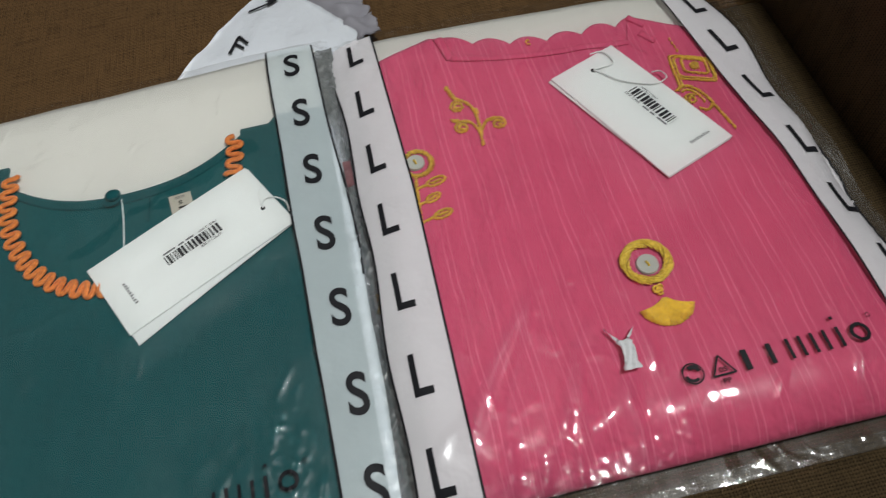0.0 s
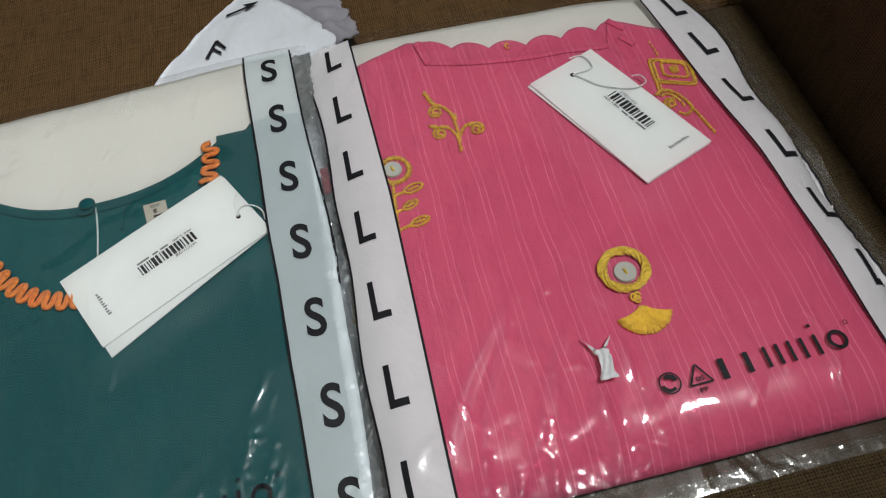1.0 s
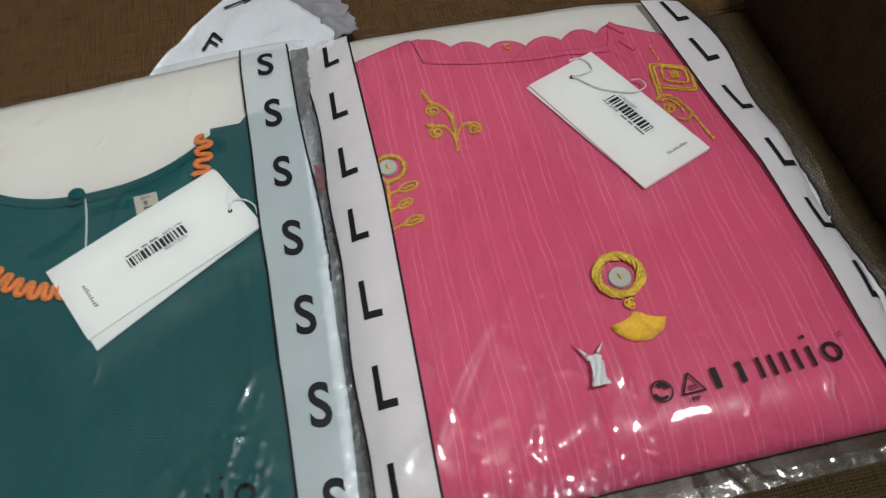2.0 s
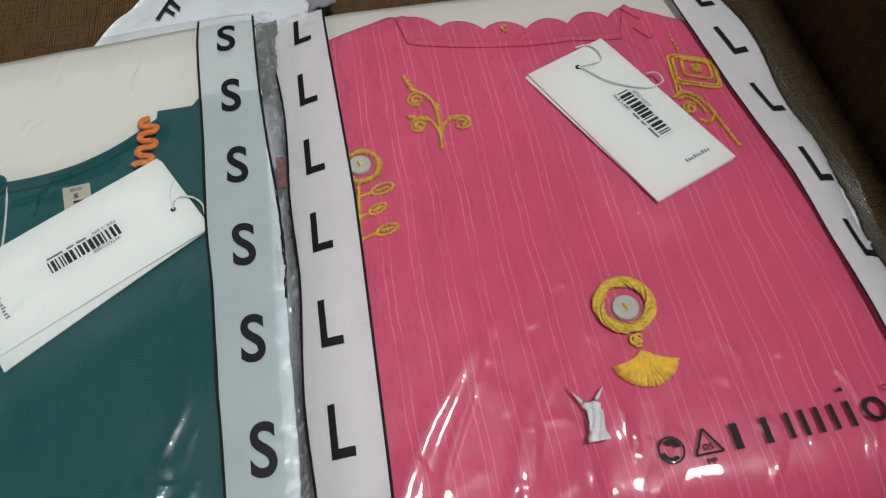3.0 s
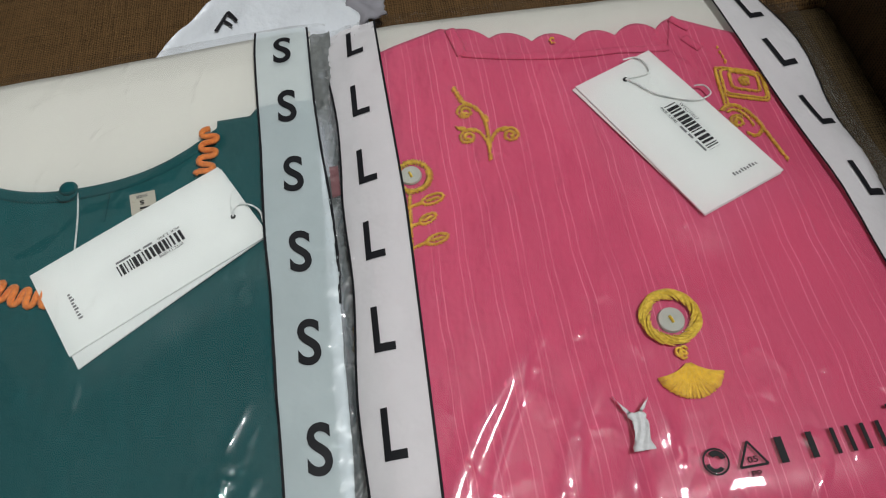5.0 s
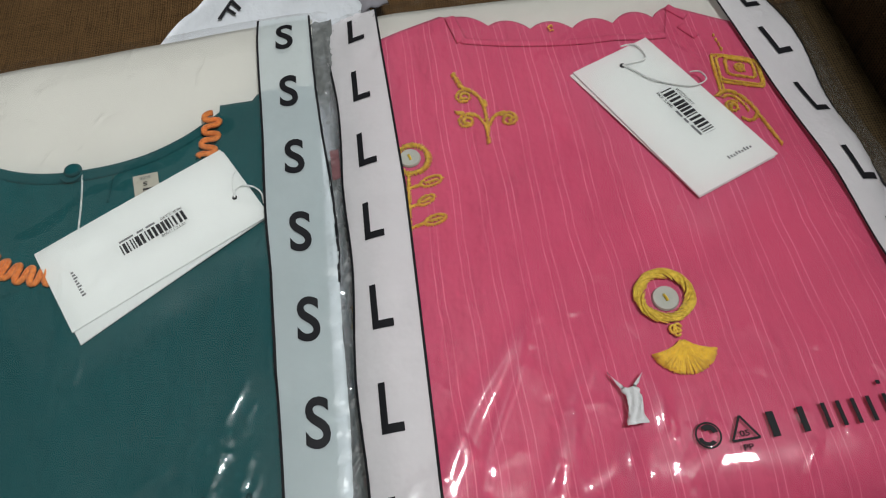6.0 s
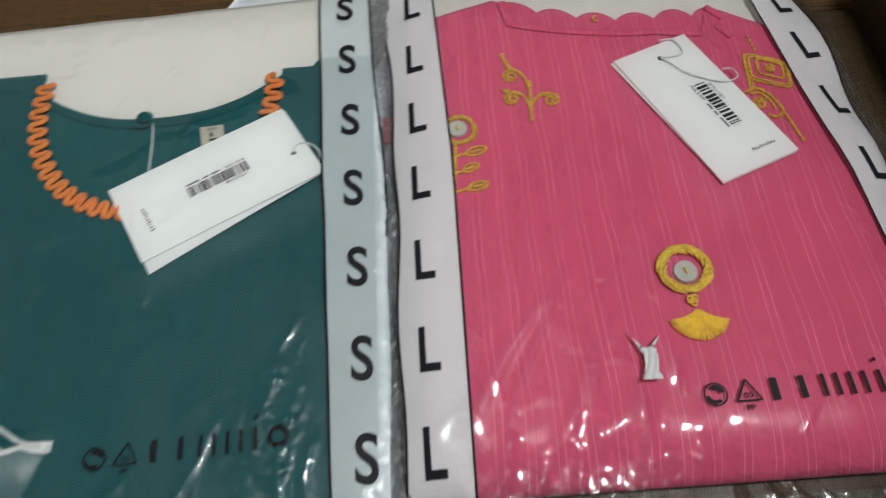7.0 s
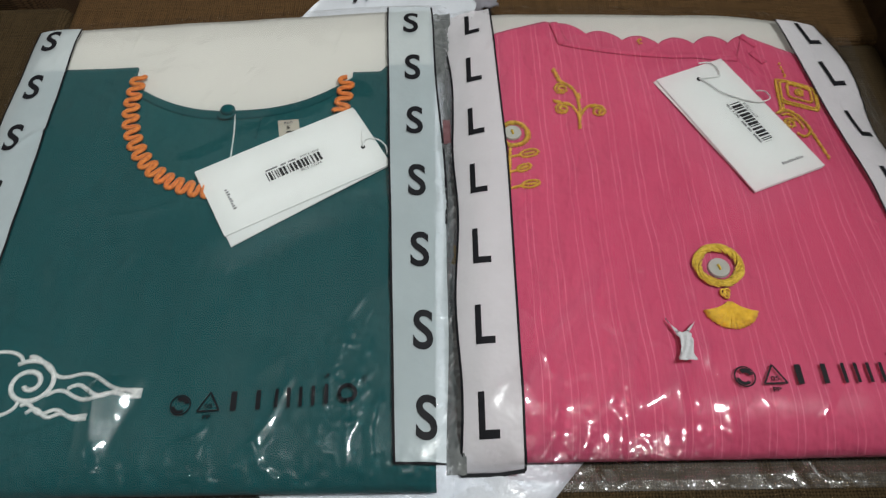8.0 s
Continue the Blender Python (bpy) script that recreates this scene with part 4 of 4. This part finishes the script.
# teal one: its length runs up and to the right
tag, card, at, face, plate, flat = hang_tag(*TEAL_TAG, teal_top, (0.0008, -0.0088), "white card hang tag with a barcode on teal tunic")
tag_print(card, at, face, plate, 8, 0.111, 0.0390, 0.0760, 0.0252, 0.0322, "WTC111008", "PKR 3,290", True, math.atan2(TEAL_TAG[1][1], TEAL_TAG[1][0]) + math.pi, [(0.0118, 0.0140 - 0.0004 * (i % 3), 0.0160 + 0.0020 * i, 0.0171 + 0.0020 * i) for i in range(9)])
punched(card, at, face, 0.1025, 0.0215, 0.0014)
part("string", tube(smooth_line(string_path(at, face, [(0.1025, 0.0215, 0.0004), (0.1050, 0.0250, 0.0010), (0.1095, 0.0255, 0.0012), (0.1140, 0.0210, 0.0008), (0.1155, 0.0150, 0.0004), (0.1135, 0.0090, -0.0004)])), 0.00050), "white_thread", tag, "thin white tag string")
part("string", tube(smooth_line(string_path(at, face, [(0.1025, 0.0215, 0.0004), (0.1050, 0.0290, 0.0008), (0.1085, 0.0350, 0.0004), (0.1120, 0.0380, -0.0004)])), 0.00030), "white_thread", tag, "thin white tag string")


# ---- clear bags with printed size strips ----
def print_ring(bm, cx, cy, r, width, surface, a0=0.0, a1=2 * math.pi, n=28):
    prev = None
    for a in steps(a0, a1, n):
        pair = [bm.verts.new((cx + q * math.cos(a), cy + q * math.sin(a), surface(cx + q * math.cos(a), cy + q * math.sin(a)) + 0.0004)) for q in (r, r - width)]
        if prev:
            bm.faces.new((prev[0], pair[0], pair[1], prev[1]))
        prev = pair


def print_line(bm, ax, ay, bx, by, width, surface, n=6):
    d = Vector((bx - ax, by - ay)).normalized()
    nrm = Vector((-d.y, d.x)) * width / 2
    prev = None
    for s in steps(0, 1, n):
        x, y = ax + (bx - ax) * s, ay + (by - ay) * s
        pair = [bm.verts.new((x + k * nrm.x, y + k * nrm.y, surface(x + k * nrm.x, y + k * nrm.y) + 0.0004)) for k in (1, -1)]
        if prev:
            bm.faces.new((prev[0], pair[0], pair[1], prev[1]))
        prev = pair


def bag_print(film, surface, x0, y0, tilt):
    """Recycling marks and a brand mark of plain bars, from the round mark's centre on."""
    at = lambda u, v: (x0 + u, y0 + v + tilt * u)
    bm = bmesh.new()
    print_ring(bm, *at(0, 0), 0.0056, 0.0008, surface)
    print_ring(bm, *at(0.0004, 0.0004), 0.0041, 0.0024, surface, 0.1, 2.3, 12)
    print_ring(bm, *at(-0.0004, -0.0004), 0.0041, 0.0017, surface, 3.2, 5.5, 12)
    part("recycling_mark", bm, "black", film, "round black recycling mark", False)
    bm = bmesh.new()
    tri = [at(0.0150, 0.0060), at(0.0092, -0.0040), at(0.0208, -0.0040)]
    for a, b in zip(tri, tri[1:] + tri[:1]):
        print_line(bm, *a, *b, 0.0010, surface)
    part("recycling_mark", bm, "black", film, "triangular black recycling mark", False)
    part("mark_number", lettering("05", at(0.0149, -0.0014), 0.0042, 0.0025, surface, 0.0005, tilt), "black", film, "", False)
    part("mark_letters", lettering("PP", at(0.0148, -0.0072), 0.0042, 0.0026, surface, 0.0005, tilt), "black", film, "", False)
    for u0, u1 in ((0.0262, 0.0294), (0.0394, 0.0420), (0.0496, 0.0514), (0.0560, 0.0578), (0.0624, 0.0642), (0.0690, 0.0708), (0.0762, 0.0780)):
        bm = bmesh.new()
        print_line(bm, *at(u0, 0.0005), *at(u1, 0.0005), 0.0106, surface)
        part("brand_bar", bm, "black", film, "black printed bar of a brand mark", False)
    bm = bmesh.new()
    print_ring(bm, *at(0.0878, 0.0006), 0.0052, 0.0019, surface, n=24)
    part("brand_ring", bm, "black", film, "black printed ring of a brand mark", False)
    bm = bmesh.new()
    print_line(bm, *at(0.0762, 0.0108), *at(0.0780, 0.0108), 0.0017, surface, 1)
    part("brand_bar", bm, "black", film, "", False)
    bm = bmesh.new()
    print_ring(bm, *at(0.0965, 0.0085), 0.0013, 0.0004, surface, n=12)
    part("brand_ring", bm, "black", film, "", False)


def size_strip(bag, name, left, right, y0, y1, surface, ink, letters, letter, wide, high, turn=None, right_from=-1.0):
    ys = steps(y0, y1, 130)
    strip = part(name, bands(ys, left, right, 14, surface, 0.0003), ink, bag, "white printed size strip with repeated letter " + letter)
    line = 0.0013
    part("border_line", bands(ys, lambda y: left(y) - line / 2, lambda y: left(y) + line / 2, 1, surface, 0.0006), "black", strip)
    part("border_line", bands([y for y in ys if y > right_from], lambda y: right(y) - line / 2, lambda y: right(y) + line / 2, 1, surface, 0.0006), "black", strip)
    part("border_line", columns(steps(left(y0), right(y0), 14), lambda x: y0 - 0.0006, lambda x: y0 + 0.0006, 1, surface, 0.0006), "black", strip)
    for cx, cy in letters:
        part("size_letter", lettering(letter, (cx, cy), wide, high, surface, 0.0008, turn(cy) if turn else 0.0), "black", strip, "", False)
    return strip


def vent(film, x, y, r, surface):
    bm = bmesh.new()
    print_ring(bm, x, y, r, 0.00045, surface, n=24)
    return part("vent_hole", bm, "film", film, "small punched vent hole")


teal_bag = thing("clear_bag", (-0.17, 0.0, 0.0), "clear plastic garment bag with S size strips", "bag", "clear garment bags")
film = part("film", columns(steps(-0.328, -0.0135, 250), lambda x: -0.1825, lambda x: 0.169 + 0.0525 * (x + 0.327), 280, teal_film), "film", teal_bag, "glossy crinkled clear plastic film")
size_strip(teal_bag, "size_strip", lambda y: -0.0500 - 0.044 * y, lambda y: -0.0150 - 0.058 * max(0.0, y) + 0.012 * min(0.0, y + 0.04) + 0.0006 * math.sin(y * 48), -0.1610, 0.1800, teal_film, "ink_teal",
           [(-0.0328 - 0.044 * y, y - 0.0012) for y in (0.1585, 0.1120, 0.0630, 0.0130, -0.0370, -0.0880, -0.1370)], "S", 0.0110, 0.0238, None, -0.02)
size_strip(teal_bag, "size_strip", lambda y: -0.3205 - 0.010 * y + 0.0008 * math.sin(y * 60), lambda y: -0.2845 - 0.030 * y, -0.1610, 0.1640, teal_film, "ink_teal",
           [(-0.3060 - 0.014 * (0.1500 - 0.0465 * i), 0.1500 - 0.0465 * i) for i in range(7)], "S", 0.0110, 0.0230)
film.visible_shadow = False


def seam_top(x, y):
    """The loose margin lying in the valley between the two bags."""
    return 0.0150 + 0.003 * lumps(x, y, 45, 8.0) + crinkle(x, y, 0.0018) - 14 * (x + 0.0118 + 0.036 * max(0.0, y)) ** 2


# real loose margin, coloured dark so the gap over the mailer reads shaded
part("side_seam", bands(steps(-0.166, 0.176, 220), lambda y: -0.0172 - 0.050 * max(0.0, y), lambda y: -0.0068 - 0.024 * max(0.0, y), 12, seam_top, 0.0), "film_gap_dark", teal_bag, "loose crinkled bag margin, tinted dark for the gap's shade").visible_shadow = False
part("printed_patch", bands(steps(0.048, 0.069, 16), lambda y: -0.0148 - 0.036 * y, lambda y: -0.0098 - 0.036 * y, 4, seam_top, 0.0006), "faded_red", teal_bag, "faded dull red printed patch")
part("back_film", columns(steps(-0.328, -0.0135, 4), lambda x: -0.1825, lambda x: 0.169 + 0.0525 * (x + 0.327), 4, lambda x, y: 0.0052 if y > -0.1 else 0.0045), "film_milky", teal_bag).visible_shadow = False
bag_print(film, teal_film, -0.1562, -0.1298, 0.045)
vent(film, -0.0690, -0.0915, 0.0034, teal_film)

pink_bag = thing("clear_bag", (0.13, 0.0, 0.0), "clear plastic garment bag with L size strips", "bag", "clear garment bags")
film = part("film", columns(steps(-0.0165, 0.289, 250), lambda x: -0.1715, lambda x: min(0.180 - 0.095 * (x + 0.016), (0.2895 - x) * 11), 280, pink_film), "film", pink_bag, "glossy crinkled clear plastic film")
size_strip(pink_bag, "size_strip", lambda y: -0.0095 - 0.055 * max(0.0, y - 0.06) + 0.0013 * math.sin(y * 55 + 2.4), lambda y: 0.0240 - 0.036 * max(0.0, y - 0.03) + 0.008 * min(0.0, y), -0.1640, 0.1730, pink_film, "ink_pink",
           [(0.0052, 0.05 * (4 - k) + 0.0118 - 0.002 * max(0, 4 - k)) for k in range(1, 8)], "L", 0.0105, 0.0235)
size_strip(pink_bag, "size_strip", lambda y: 0.2455 - 0.14 * max(0.0, y) - 0.04 * min(0.0, y), lambda y: 0.279 - 0.09 * max(0.0, y + 0.02) - 0.03 * min(0.0, y) - 8 * max(0.0, y - 0.12) ** 2 + 0.0014 * math.sin(y * 62 + 2), -0.1600, 0.1490, pink_film, "ink_pink",
           [(0.2635 - 0.09 * y - 0.05 * max(0.0, y - 0.05), y) for y in (0.1370, 0.0975, 0.0550, 0.0060, -0.0385, -0.0835, -0.1285)], "L", 0.0110, 0.0220, lambda y: 0.05 + 0.20 * min(1.0, max(0.0, (y + 0.03) / 0.08)))
film.visible_shadow = False
part("back_film", columns(steps(-0.0165, 0.289, 40), lambda x: -0.1720, lambda x: 0.180 - 0.095 * (x + 0.016), 40, lambda x, y: 0.0014 + 0.0008 * abs(lumps(x, y, 90, 3.0))), "film_milky", pink_bag).visible_shadow = False
bag_print(film, pink_film, 0.1378, -0.1213, 0.004)
vent(film, 0.0405, -0.0650, 0.0034, pink_film)

# ---- torn sticker stuck on the pink bag ----
bm = bmesh.new()
rng = random.Random(11)
rows = []
for i in range(27):
    s = i / 26
    mid = 0.1100 + 0.0008 * math.sin(s * 5) + 0.0005 * s
    half = 0.0032 + 0.0018 * (max(0.0, s - 0.6) / 0.4) ** 1.5 if s > 0.25 else 0.0034 + 0.0006 * math.sin(s * 20)
    y = -0.0965 - 0.0165 * s
    row = []
    for j in range(9):
        w = j / 8 * 2 - 1
        x = mid + half * w + 0.0004 * noise.noise(Vector((s * 9, w * 3, 0.5)))
        z = pink_film(x, y) + 0.0007 + 0.0016 * abs(math.sin(w * 3.2 + s * 4)) + 0.0010 * abs(noise.noise(Vector((x * 700, y * 500, 1.0))))
        row.append(bm.verts.new((x, y, z)))
    rows.append(row)
for a, b in zip(rows, rows[1:]):
    for j in range(8):
        bm.faces.new((a[j], a[j + 1], b[j + 1], b[j]))
for side, tipx, tipy in ((0, 0.1028, -0.0880), (6, 0.1180, -0.0905)):
    base = rows[0][side:side + 3]
    prev = base
    for k in range(1, 6):
        s = k / 5
        nxt = []
        for m, v in enumerate(base):
            x = v.co.x + (tipx - v.co.x) * s + (m - 1) * 0.0006 * (1 - s)
            y = v.co.y + (tipy - v.co.y) * s
            nxt.append(bm.verts.new((x, y, pink_film(x, y) + 0.0008 + 0.0012 * math.sin(s * 3 + m))))
        for m in range(2):
            bm.faces.new((prev[m], prev[m + 1], nxt[m + 1], nxt[m]))
        prev = nxt
rim(bm, 0.0003)
tagged(part("torn_sticker", bm, "sticker", None), "crumpled scrap of torn white sticker on the pink bag", "sticker")
